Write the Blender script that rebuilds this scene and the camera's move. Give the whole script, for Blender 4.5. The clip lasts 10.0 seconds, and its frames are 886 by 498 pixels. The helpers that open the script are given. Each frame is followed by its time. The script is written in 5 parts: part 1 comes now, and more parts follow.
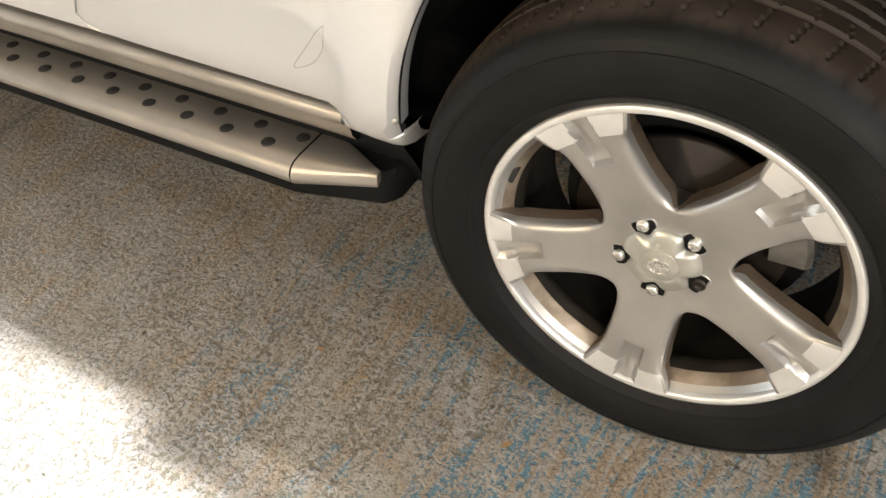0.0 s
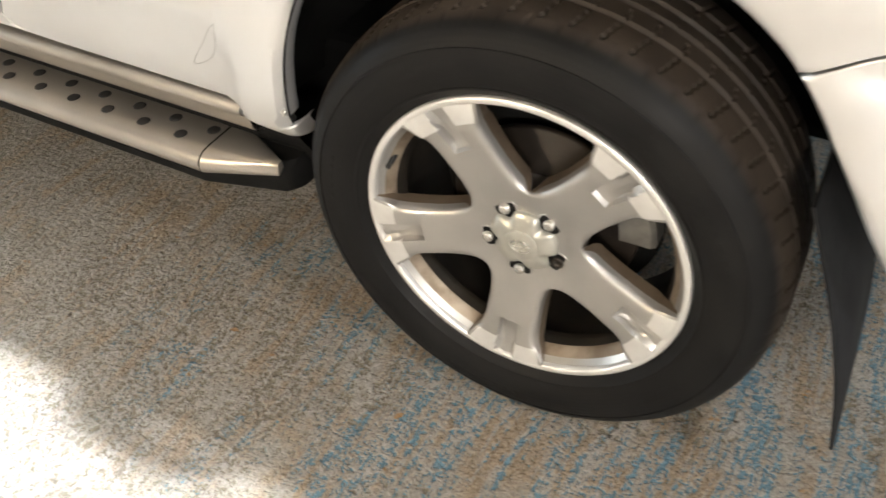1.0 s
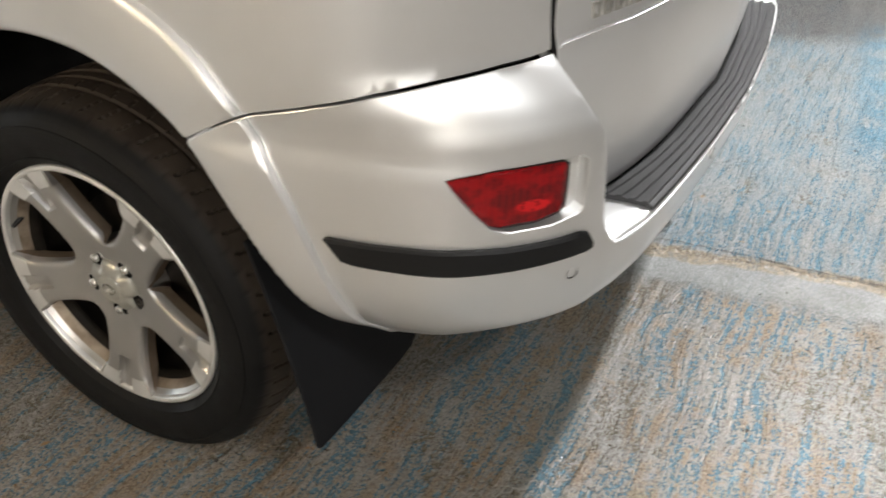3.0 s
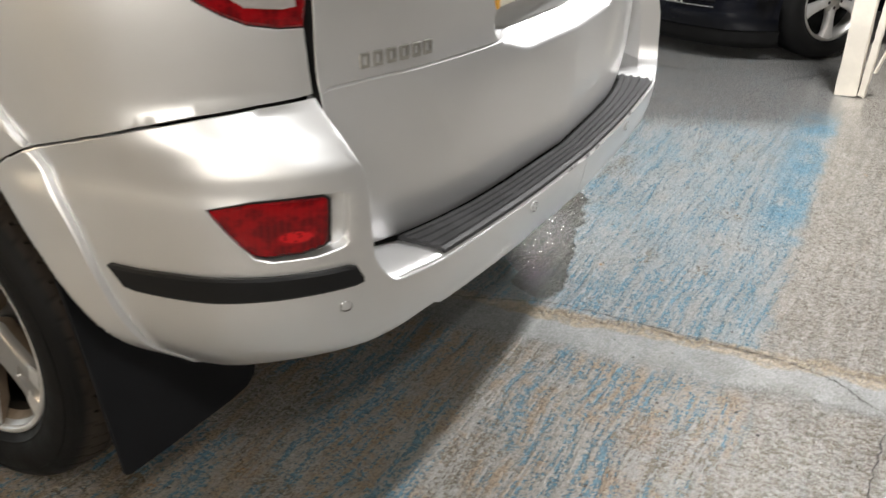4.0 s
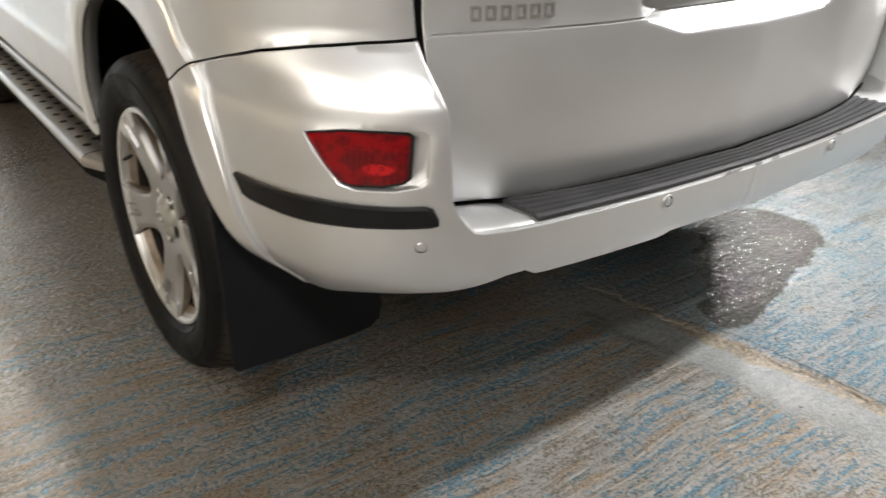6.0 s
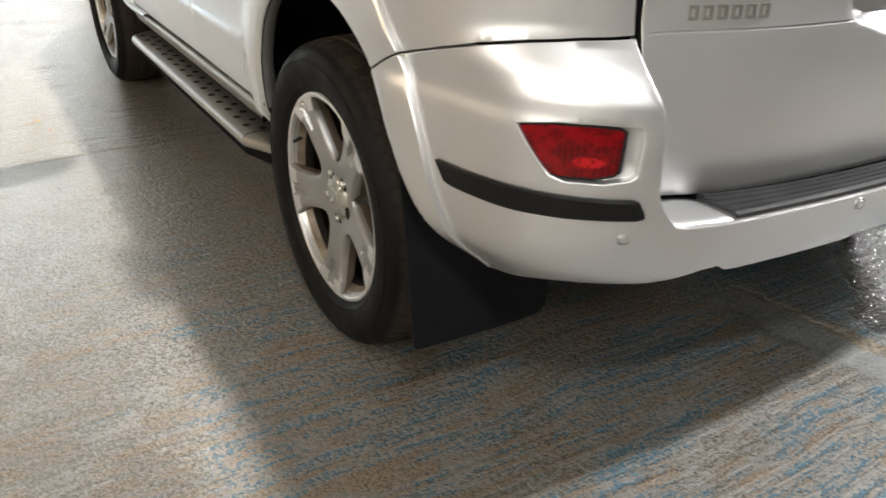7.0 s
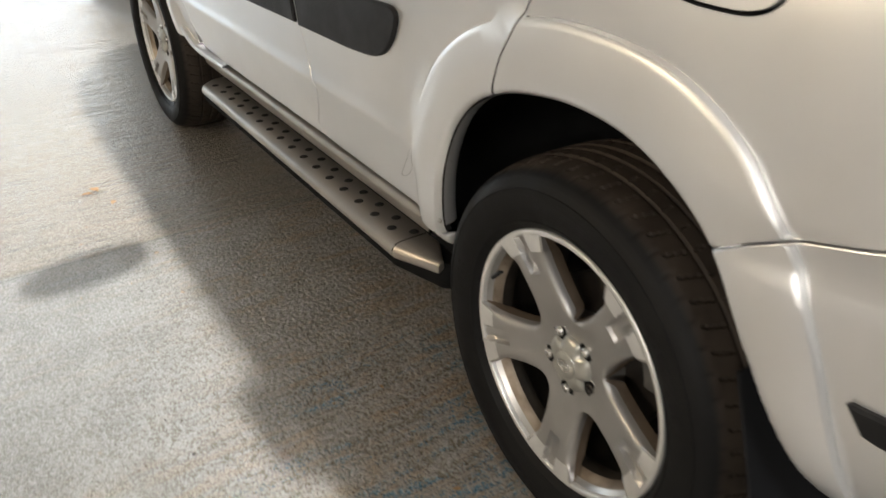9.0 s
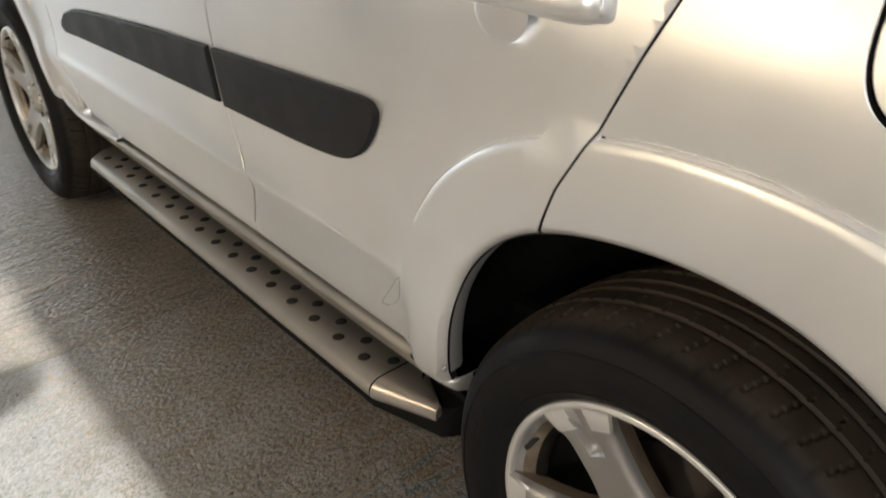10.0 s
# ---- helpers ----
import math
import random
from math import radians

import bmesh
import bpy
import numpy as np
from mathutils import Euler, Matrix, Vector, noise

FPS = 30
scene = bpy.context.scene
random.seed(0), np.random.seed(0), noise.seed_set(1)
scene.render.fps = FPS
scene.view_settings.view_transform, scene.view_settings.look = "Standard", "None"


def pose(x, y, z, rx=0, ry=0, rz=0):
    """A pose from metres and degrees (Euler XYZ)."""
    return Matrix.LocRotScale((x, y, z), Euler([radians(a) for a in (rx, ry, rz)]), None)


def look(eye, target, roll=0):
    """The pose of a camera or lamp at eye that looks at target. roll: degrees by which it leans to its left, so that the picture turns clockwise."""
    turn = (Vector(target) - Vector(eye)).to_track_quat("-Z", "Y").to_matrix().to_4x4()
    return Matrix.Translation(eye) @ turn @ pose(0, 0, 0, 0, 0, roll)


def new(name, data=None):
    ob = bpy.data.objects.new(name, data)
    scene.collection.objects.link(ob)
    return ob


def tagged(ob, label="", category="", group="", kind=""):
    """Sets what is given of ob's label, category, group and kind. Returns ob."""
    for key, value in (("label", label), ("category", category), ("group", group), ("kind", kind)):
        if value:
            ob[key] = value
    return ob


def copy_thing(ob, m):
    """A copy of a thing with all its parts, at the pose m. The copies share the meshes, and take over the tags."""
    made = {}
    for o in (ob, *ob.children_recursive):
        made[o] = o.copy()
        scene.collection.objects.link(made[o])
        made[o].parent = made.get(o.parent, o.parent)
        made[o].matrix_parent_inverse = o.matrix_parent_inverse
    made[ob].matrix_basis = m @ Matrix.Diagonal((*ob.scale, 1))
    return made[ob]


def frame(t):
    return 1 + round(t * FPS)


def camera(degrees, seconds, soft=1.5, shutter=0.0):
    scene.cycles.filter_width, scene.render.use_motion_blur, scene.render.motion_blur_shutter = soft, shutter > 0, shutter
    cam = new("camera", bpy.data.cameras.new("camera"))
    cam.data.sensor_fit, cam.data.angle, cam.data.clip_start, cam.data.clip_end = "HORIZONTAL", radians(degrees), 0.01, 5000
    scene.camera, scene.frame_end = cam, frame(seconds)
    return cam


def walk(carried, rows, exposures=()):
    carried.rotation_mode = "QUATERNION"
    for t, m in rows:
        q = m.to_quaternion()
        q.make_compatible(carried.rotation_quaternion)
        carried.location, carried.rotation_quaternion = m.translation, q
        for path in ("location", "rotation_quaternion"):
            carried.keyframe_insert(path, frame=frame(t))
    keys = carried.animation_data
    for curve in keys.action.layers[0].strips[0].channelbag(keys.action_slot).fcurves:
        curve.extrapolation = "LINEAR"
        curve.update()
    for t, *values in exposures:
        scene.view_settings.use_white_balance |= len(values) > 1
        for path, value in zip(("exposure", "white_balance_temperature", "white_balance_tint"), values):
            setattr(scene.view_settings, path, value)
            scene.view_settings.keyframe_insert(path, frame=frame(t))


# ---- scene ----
from mathutils.geometry import delaunay_2d_cdt

cam = camera(56.1, 10.0, 1.5, 0.4)
PATH = [
    (0, (0.148, -0.756, 1.122), (-0.596, 0.465, -0.276), -3.6),
    (0.5, (0.2, -0.774, 1.14), (-0.541, 0.454, -0.254), -3.3),
    (1, (0.331, -0.77, 1.157), (-0.397, 0.478, -0.226), -2.6),
    (1.5, (0.496, -0.78, 1.174), (-0.23, 0.506, -0.175), -1.8),
    (2, (0.69, -0.838, 1.192), (-0.032, 0.494, -0.114), -1.2),
    (2.5, (0.875, -0.781, 1.235), (0.14, 0.613, 0.004), -0.8),
    (4, (1.42, -0.654, 1.201), (0.54, 0.868, 0.247), 0.4),
    (4.5, (1.561, -0.541, 1.19), (0.622, 0.961, 0.262), 1.0),
    (5, (1.689, -0.492, 1.153), (0.603, 0.918, 0.24), 1.1),
    (5.5, (1.712, -0.449, 1.12), (0.447, 0.811, 0.218), 0.9),
    (6, (1.713, -0.475, 1.105), (0.268, 0.585, 0.216), 0.4),
    (7.5, (1.503, -0.72, 1.147), (-0.021, 0.176, 0.213), 0.3),
    (8, (1.307, -0.706, 1.174), (-0.206, 0.178, 0.211), -0.1),
    (8.5, (1.093, -0.741, 1.208), (-0.416, 0.141, 0.236), -0.5),
    (9, (0.875, -0.746, 1.219), (-0.624, 0.15, 0.245), -1.5),
    (9.5, (0.603, -0.677, 1.216), (-0.841, 0.305, 0.242), -1.9),
    (10, (0.411, -0.638, 1.239), (-0.945, 0.465, 0.267), -1.6),
]
EXPOSURES = [(0.0, 1.61, 6450, 10), (1.6, 1.61, 6350, 10), (2.1, 1.25, 6300, 10), (2.7, 0.68, 6350, 10), (4.0, 0.28, 6450, 10), (6.0, 0.33, 6450, 10), (7.5, 0.34, 6400, 10), (8.2, 0.36, 6400, 10), (9.0, 0.47, 6350, 10), (10.0, 0.51, 6400, 10)]
walk(cam, [(t, look(eye, target, roll)) for t, eye, target, roll in PATH], EXPOSURES)

# ---- world and lamps ----
world = bpy.data.worlds.new("world")
scene.world = world
world.use_nodes = True
sky = world.node_tree.nodes.new("ShaderNodeTexSky")
sky.sky_type = "NISHITA"
sky.sun_disc = False
sky.sun_elevation, sky.sun_rotation = radians(35), radians(-90)
world.node_tree.links.new(sky.outputs[0], world.node_tree.nodes["Background"].inputs[0])
world.node_tree.nodes["Background"].inputs[1].default_value = 0.12

CEIL = 2.62
# x, y, length along x, length along y, watts, colour
TUBES_AND_FILLS = [
    (-2.2, 0.45, 0.09, 0.09, 126, (1.0, 0.97, 0.93)),
    (1.45, 2.65, 0.12, 1.2, 122, (1.0, 0.98, 0.96)),
    (-2.1, 6.3, 0.9, 0.12, 120, (1.0, 0.98, 0.96)),
    # added fill lamp, for general light towards the front
    (-5.8, 3.0, 0.13, 0.13, 42, (1.0, 0.97, 0.93)),
    (2.25, -0.85, 0.12, 0.45, 21, (1.0, 0.985, 0.96)),
    (-2.4, -5.0, 0.3, 0.2, 62, (1.0, 0.79, 0.53)),
    # added broad fill lamp that brightens the car's rear side
    (2.4, -4.2, 2.2, 0.9, 118, (1.0, 0.92, 0.81)),
]

# ---- materials ----


def nodes_of(name):
    m = bpy.data.materials.new(name)
    m.use_nodes = True
    nt = m.node_tree
    return m, nt, nt.nodes["Principled BSDF"]


def add(nt, kind, **values):
    n = nt.nodes.new(kind)
    for k, v in values.items():
        n.inputs[k].default_value = v
    return n


def noise_at(nt, vec, scale, detail=4.0, rough=0.55, distort=0.0):
    n = nt.nodes.new("ShaderNodeTexNoise")
    n.inputs["Scale"].default_value, n.inputs["Detail"].default_value = scale, detail
    n.inputs["Roughness"].default_value, n.inputs["Distortion"].default_value = rough, distort
    nt.links.new(vec, n.inputs["Vector"])
    return n.outputs["Fac"]


def ramp(nt, src, lo, hi, a=0.0, b=1.0):
    n = nt.nodes.new("ShaderNodeMapRange")
    n.inputs["From Min"].default_value, n.inputs["From Max"].default_value = lo, hi
    n.inputs["To Min"].default_value, n.inputs["To Max"].default_value = a, b
    n.interpolation_type = "SMOOTHSTEP"
    nt.links.new(src, n.inputs["Value"])
    return n.outputs[0]


def math_op(nt, op, a, b=None):
    n = nt.nodes.new("ShaderNodeMath")
    n.operation = op
    for i, v in enumerate((a, b)):
        if v is None:
            continue
        if isinstance(v, (int, float)):
            n.inputs[i].default_value = v
        else:
            nt.links.new(v, n.inputs[i])
    return n.outputs[0]


def mix(nt, fac, a, b):
    n = nt.nodes.new("ShaderNodeMix")
    n.data_type = "RGBA"
    for sock, v in ((n.inputs[0], fac), (n.inputs[6], a), (n.inputs[7], b)):
        if isinstance(v, (int, float)):
            sock.default_value = v
        elif isinstance(v, tuple):
            sock.default_value = (*v, 1)
        else:
            nt.links.new(v, sock)
    return n.outputs[2]


def place(nt, scale=(1, 1, 1), turn=0.0):
    g = nt.nodes.new("ShaderNodeNewGeometry")
    m = nt.nodes.new("ShaderNodeMapping")
    m.inputs["Scale"].default_value = scale
    m.inputs["Rotation"].default_value = (0, 0, turn)
    nt.links.new(g.outputs["Position"], m.inputs["Vector"])
    return m.outputs[0]


def local(nt, scale=(1, 1, 1)):
    g = nt.nodes.new("ShaderNodeTexCoord")
    m = nt.nodes.new("ShaderNodeMapping")
    m.inputs["Scale"].default_value = scale
    nt.links.new(g.outputs["Object"], m.inputs["Vector"])
    return m.outputs[0]


def bump(nt, bsdf, height, distance, strength=1.0):
    b = nt.nodes.new("ShaderNodeBump")
    b.inputs["Distance"].default_value, b.inputs["Strength"].default_value = distance, strength
    nt.links.new(height, b.inputs["Height"])
    nt.links.new(b.outputs[0], bsdf.inputs["Normal"])


def simple(name, base, rough=0.5, metal=0.0, coat=0.0, vary=0.12, scale=9.0, fine=220.0, relief=0.0004, second=None):
    """A surface with two scales of variation in tone and gloss, and a fine relief."""
    m, nt, p = nodes_of(name)
    v = local(nt)
    big, small = noise_at(nt, v, scale, 5), noise_at(nt, v, fine, 2)
    dark = tuple(c * (1 - vary) for c in base)
    lite = second or tuple(min(1, c * (1 + vary)) for c in base)
    col = mix(nt, ramp(nt, big, 0.35, 0.65), dark, lite)
    nt.links.new(col, p.inputs["Base Color"])
    nt.links.new(ramp(nt, big, 0.3, 0.7, rough * 0.88, min(1, rough * 1.12)), p.inputs["Roughness"])
    p.inputs["Metallic"].default_value = metal
    p.inputs["Coat Weight"].default_value = coat
    p.inputs["Coat Roughness"].default_value = 0.04
    if relief:
        bump(nt, p, small, relief, 0.6)
    return m


CALIPER = simple("caliper_casting", (0.14, 0.135, 0.125), 0.6, 0.4, 0, 0.2, 30, 300, 0.0005)
PAINT = simple("silver_paint", (0.88, 0.885, 0.89), 0.42, 0.84, 0.45, 0.025, 2.5, 900, 0.00005)
PLASTIC = simple("dark_plastic", (0.0085, 0.0087, 0.0095), 0.5, 0, 0, 0.15, 14, 1400, 0.0002)
PAD = simple("step_pad_plastic", (0.04, 0.04, 0.042), 0.55, 0, 0, 0.2, 14, 1200, 0.0003)
FLAP = simple("flap_plastic", (0.012, 0.0125, 0.014), 0.85, 0, 0, 0.2, 9, 500, 0.0004)
# wheel wells and underside, and the black of pieces that stand for shade
BLACK = simple("black_liner_and_shade", (0.007, 0.007, 0.007), 0.8, 0, 0, 0.3, 20, 200, 0.0008)
ALLOY = simple("alloy_paint", (0.45, 0.44, 0.425), 0.36, 0.78, 0.3, 0.05, 12, 1200, 0.00008)
MACHINED = simple("machined_alloy", (0.86, 0.855, 0.84), 0.42, 0.75, 0.2, 0.04, 20, 700, 0.00006)
BARREL = simple("brake_dusted_alloy", (0.22, 0.165, 0.115), 0.5, 0.5, 0, 0.25, 14, 400, 0.0003, (0.36, 0.3, 0.235))
# the inner barrel's near-black mixes brake dust with the shade inside the wheel
DUST_AND_SHADE = simple("brake_dust_and_shade", (0.016, 0.013, 0.01), 0.7, 0.1, 0, 0.4, 18, 300, 0.0005)
# disc colour set near-black, far darker than bare steel
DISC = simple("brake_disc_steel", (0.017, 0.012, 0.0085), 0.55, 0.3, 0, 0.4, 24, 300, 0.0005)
CAP = simple("hub_cap_lacquer", (0.5, 0.495, 0.45), 0.36, 0.7, 0.3, 0.08, 40, 700, 0.0001)
NUT = simple("nut_steel", (0.75, 0.74, 0.71), 0.26, 0.9, 0, 0.06, 60, 500, 0.0001)
CHROME = simple("chrome", (0.8, 0.79, 0.77), 0.1, 1.0, 0, 0.03, 30, 500, 0)
DULL = simple("dulled_chrome", (0.46, 0.45, 0.42), 0.42, 0.8, 0, 0.15, 40, 500, 0.0002)
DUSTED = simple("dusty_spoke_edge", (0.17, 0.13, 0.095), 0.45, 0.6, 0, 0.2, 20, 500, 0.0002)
BRUSHED = simple("brushed_aluminium", (0.46, 0.43, 0.39), 0.36, 0.8, 0, 0.06, 6, 700, 0.00015)
PENCIL = simple("pencil_grey", (0.3, 0.3, 0.3), 0.6, 0, 0, 0.3, 90, 400, 0.0001)
STUD = simple("rubber_stud", (0.014, 0.0135, 0.013), 0.6, 0, 0, 0.2, 60, 600, 0.0003)
GLASS_DARK = simple("tinted_glass", (0.012, 0.014, 0.015), 0.05, 0, 0.5, 0.05, 3, 300, 0)
# real seals, and the shade painted on panel edges inside the gaps
LINER = simple("rubber_seal_and_gap_shade", (0.02, 0.02, 0.02), 0.6, 0, 0, 0.2, 20, 400, 0.0004)
NAVY = simple("dark_blue_car_paint", (0.002, 0.0025, 0.005), 0.25, 0.0, 0.12, 0.1, 4, 700, 0)
WHITE_WOOD = simple("chipped_white_paint", (0.74, 0.69, 0.6), 0.6, 0, 0, 0.1, 5, 60, 0.002)
CONCRETE = simple("painted_concrete_wall", (0.62, 0.605, 0.575), 0.8, 0, 0, 0.14, 1.3, 30, 0.003)
SOFFIT = simple("ceiling_concrete", (0.5, 0.49, 0.47), 0.85, 0, 0, 0.16, 1.1, 24, 0.004)
LEAF = simple("dry_leaf", (0.36, 0.21, 0.095), 0.7, 0, 0, 0.3, 60, 300, 0.0008)
GRIT = simple("dark_grit", (0.05, 0.045, 0.04), 0.8, 0, 0, 0.3, 60, 300, 0.001)
PLATE = simple("cream_plate", (0.75, 0.7, 0.58), 0.3, 0, 0.4, 0.05, 9, 300, 0)
AMBER = simple("amber_edge", (0.7, 0.36, 0.05), 0.4, 0, 0.2, 0.1, 9, 300, 0)
SIDELIGHT = simple("clear_lens", (0.55, 0.52, 0.5), 0.12, 0.3, 1.0, 0.1, 40, 200, 0.001)

for dull, level in ((BLACK, 0.12), (FLAP, 0.15), (LINER, 0.2), (DUST_AND_SHADE, 0.2), (PLASTIC, 0.3), (PAD, 0.3), (NAVY, 0.25)):
    dull.node_tree.nodes["Principled BSDF"].inputs["Specular IOR Level"].default_value = level


def red_lens():
    m, nt, p = nodes_of("red_lens")
    v = place(nt)
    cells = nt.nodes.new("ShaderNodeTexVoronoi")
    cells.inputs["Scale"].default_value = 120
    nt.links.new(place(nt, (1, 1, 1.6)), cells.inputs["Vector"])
    small = nt.nodes.new("ShaderNodeTexVoronoi")
    small.inputs["Scale"].default_value = 260
    nt.links.new(v, small.inputs["Vector"])
    sep = nt.nodes.new("ShaderNodeSeparateXYZ")
    nt.links.new(v, sep.inputs[0])
    # the reflector's ribs at the ends, and its middle prisms' sparkle painted as brighter red
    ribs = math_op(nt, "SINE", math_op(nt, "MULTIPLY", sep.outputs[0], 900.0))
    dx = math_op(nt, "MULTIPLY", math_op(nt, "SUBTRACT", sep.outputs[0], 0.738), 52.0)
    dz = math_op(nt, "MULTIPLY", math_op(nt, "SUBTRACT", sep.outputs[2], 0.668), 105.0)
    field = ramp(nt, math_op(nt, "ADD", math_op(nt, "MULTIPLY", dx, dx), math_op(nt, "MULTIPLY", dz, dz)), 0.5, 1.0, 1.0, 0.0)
    prism_glint = math_op(nt, "MULTIPLY", field, ramp(nt, cells.outputs["Distance"], 0.2, 0.45))
    tone = noise_at(nt, place(nt, (30, 30, 46)), 1.0, 4, 0.6)
    low = mix(nt, ramp(nt, tone, 0.4, 0.6), (0.12, 0.001, 0.003), (0.27, 0.002, 0.005))
    low = mix(nt, ramp(nt, ribs, 0.2, 0.9, 0.0, 0.25), low, (0.36, 0.003, 0.006))
    nt.links.new(mix(nt, prism_glint, low, (0.6, 0.008, 0.012)), p.inputs["Base Color"])
    p.inputs["Roughness"].default_value = 0.25
    p.inputs["Specular IOR Level"].default_value = 0.15
    p.inputs["Coat Weight"].default_value = 0.7
    p.inputs["Coat Roughness"].default_value = 0.03
    bump(nt, p, math_op(nt, "ADD", cells.outputs["Distance"], math_op(nt, "MULTIPLY", small.outputs["Distance"], 0.3)), 0.0008, 0.4)
    return m


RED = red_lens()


def rubber():
    m, nt, p = nodes_of("tyre_rubber")
    g = local(nt)
    sep = nt.nodes.new("ShaderNodeSeparateXYZ")
    nt.links.new(g, sep.inputs[0])
    r = math_op(nt, "SQRT", math_op(nt, "ADD", math_op(nt, "POWER", sep.outputs[0], 2.0), math_op(nt, "POWER", sep.outputs[2], 2.0)))
    big, fine = noise_at(nt, g, 12, 4), noise_at(nt, g, 260, 3)
    tread = math_op(nt, "MULTIPLY", ramp(nt, r, 0.341, 0.352), ramp(nt, big, 0.25, 0.6, 0.55, 1.0))
    side = mix(nt, ramp(nt, big, 0.4, 0.7), (0.0045, 0.0045, 0.0047), (0.0085, 0.0083, 0.008))
    nt.links.new(mix(nt, tread, side, (0.052, 0.041, 0.032)), p.inputs["Base Color"])
    nt.links.new(ramp(nt, big, 0.3, 0.7, 0.5, 0.7), p.inputs["Roughness"])
    p.inputs["Specular IOR Level"].default_value = 0.2
    rings = nt.nodes.new("ShaderNodeMath")
    rings.operation = "SINE"
    nt.links.new(math_op(nt, "MULTIPLY", r, 900.0), rings.inputs[0])
    bump(nt, p, math_op(nt, "ADD", fine, math_op(nt, "MULTIPLY", rings.outputs[0], 0.12)), 0.0006, 0.5)
    return m


RUBBER = rubber()


def floor_material():
    m, nt, p = nodes_of("worn_painted_concrete")
    g = place(nt)
    sep = nt.nodes.new("ShaderNodeSeparateXYZ")
    nt.links.new(g, sep.inputs[0])
    X, Y = sep.outputs[0], sep.outputs[1]
    mul, sub, plus, most = (lambda a, b: math_op(nt, "MULTIPLY", a, b)), (lambda a, b: math_op(nt, "SUBTRACT", a, b)), (lambda a, b: math_op(nt, "ADD", a, b)), (lambda a, b: math_op(nt, "MAXIMUM", a, b))
    mid = noise_at(nt, g, 9.0, 4)
    bend = noise_at(nt, g, 2.1, 2)

    def combed(across, along, waver, detail, distort=0.0):
        """Noise drawn out along the bay, wavering a little."""
        c = nt.nodes.new("ShaderNodeCombineXYZ")
        nt.links.new(plus(mul(X, across), mul(sub(bend, 0.5), waver)), c.inputs[0])
        nt.links.new(mul(Y, along), c.inputs[1])
        return noise_at(nt, c.outputs[0], 1.0, detail, 0.55, distort)

    ridge, tooth = combed(40.0, 2.2, 3.0, 2, 0.1), combed(130.0, 11.0, 9.0, 2, 0.2)
    lump = noise_at(nt, g, 72.0, 3, 0.55, 0.5)
    chip = noise_at(nt, g, 175.0, 4, 0.62, 0.7)
    grain = noise_at(nt, g, 60.0, 5, 0.68, 0.6)
    fine = noise_at(nt, g, 300.0, 2, 0.6)
    xw = plus(X, mul(sub(mid, 0.5), 0.10))
    yw = plus(Y, mul(sub(mid, 0.5), 0.10))
    # the bare strip, the smooth strip beyond, the trowelled band by the joint, the older beige slab, the bay
    bare = ramp(nt, plus(xw, mul(Y, 0.04)), 1.28, 1.34)
    smooth = ramp(nt, sub(yw, mul(X, 0.45)), 2.38, 2.6)
    line = sub(yw, mul(X, 0.16))
    band = mul(mul(ramp(nt, line, 0.80, 0.86), ramp(nt, line, 0.975, 1.0, 1, 0)), ramp(nt, X, 0.2, 0.5))
    beige = ramp(nt, plus(X, mul(sub(mid, 0.5), 0.03)), -1.575, -1.545, 1, 0)
    bay = mul(ramp(nt, line, 0.98, 1.02), sub(1.0, bare))
    plain = most(most(smooth, mul(band, 0.9)), mul(beige, 0.15))
    coarse = sub(1.0, mul(plain, 0.85))
    # plainer, cooler grey painted beside the car for the lit part of the floor
    lit_zone = mul(mul(ramp(nt, xw, -0.75, -0.15, 1, 0), ramp(nt, yw, -0.5, -0.2, 1, 0)), sub(1.0, beige))
    comb = ramp(nt, plus(X, mul(Y, 0.5)), -0.9, 0.2, 0.6, 1.0)
    comb = mul(comb, ramp(nt, Y, -0.5, -0.1, 0.7, 1.25))
    comb = most(comb, mul(beige, 1.15))
    # paint worn through in small hollows, more of them along the grooves
    groove = plus(mul(sub(ridge, 0.5), 0.55), mul(sub(tooth, 0.5), 0.5))
    level = plus(plus(mul(chip, 0.48), mul(lump, 0.52)), mul(mul(groove, comb), 0.75))
    worn = ramp(nt, noise_at(nt, g, 2.6, 4, 0.6), 0.36, 0.64, -0.02, 0.02)
    level = plus(plus(level, worn), mul(bay, 0.022))
    open_ = sub(1.0, mul(plain, 0.8))
    open_ = mul(mul(open_, ramp(nt, X, -1.3, -0.5, 0.3, 1.0)), ramp(nt, Y, -0.8, -0.3, 0.35, 1.0))
    hollow = mul(ramp(nt, level, 0.455, 0.442, 0.0, 1.0), open_)
    rim = mul(mul(ramp(nt, level, 0.487, 0.455, 0.0, 1.0), sub(1.0, hollow)), mul(open_, sub(1.0, mul(lit_zone, 0.6))))
    tone = plus(mul(lump, 0.45), mul(mid, 0.55))
    paint = mix(nt, ramp(nt, tone, 0.4, 0.6), (0.34, 0.312, 0.272), (0.43, 0.405, 0.365))
    paint = mix(nt, mul(ramp(nt, plus(X, mul(Y, 0.6)), 0.1, 0.9), 0.55), paint, (0.38, 0.39, 0.38))
    paint = mix(nt, mul(bay, 0.92), paint, mix(nt, ramp(nt, tone, 0.4, 0.6), (0.29, 0.325, 0.34), (0.36, 0.39, 0.40)))
    paint = mix(nt, smooth, paint, mix(nt, ramp(nt, grain, 0.36, 0.64), (0.15, 0.15, 0.147), (0.2, 0.2, 0.195)))
    # tan where the paint is thin on the ridges
    high = plus(plus(mul(chip, 0.35), mul(lump, 0.65)), mul(sub(ridge, 0.5), 1.5))
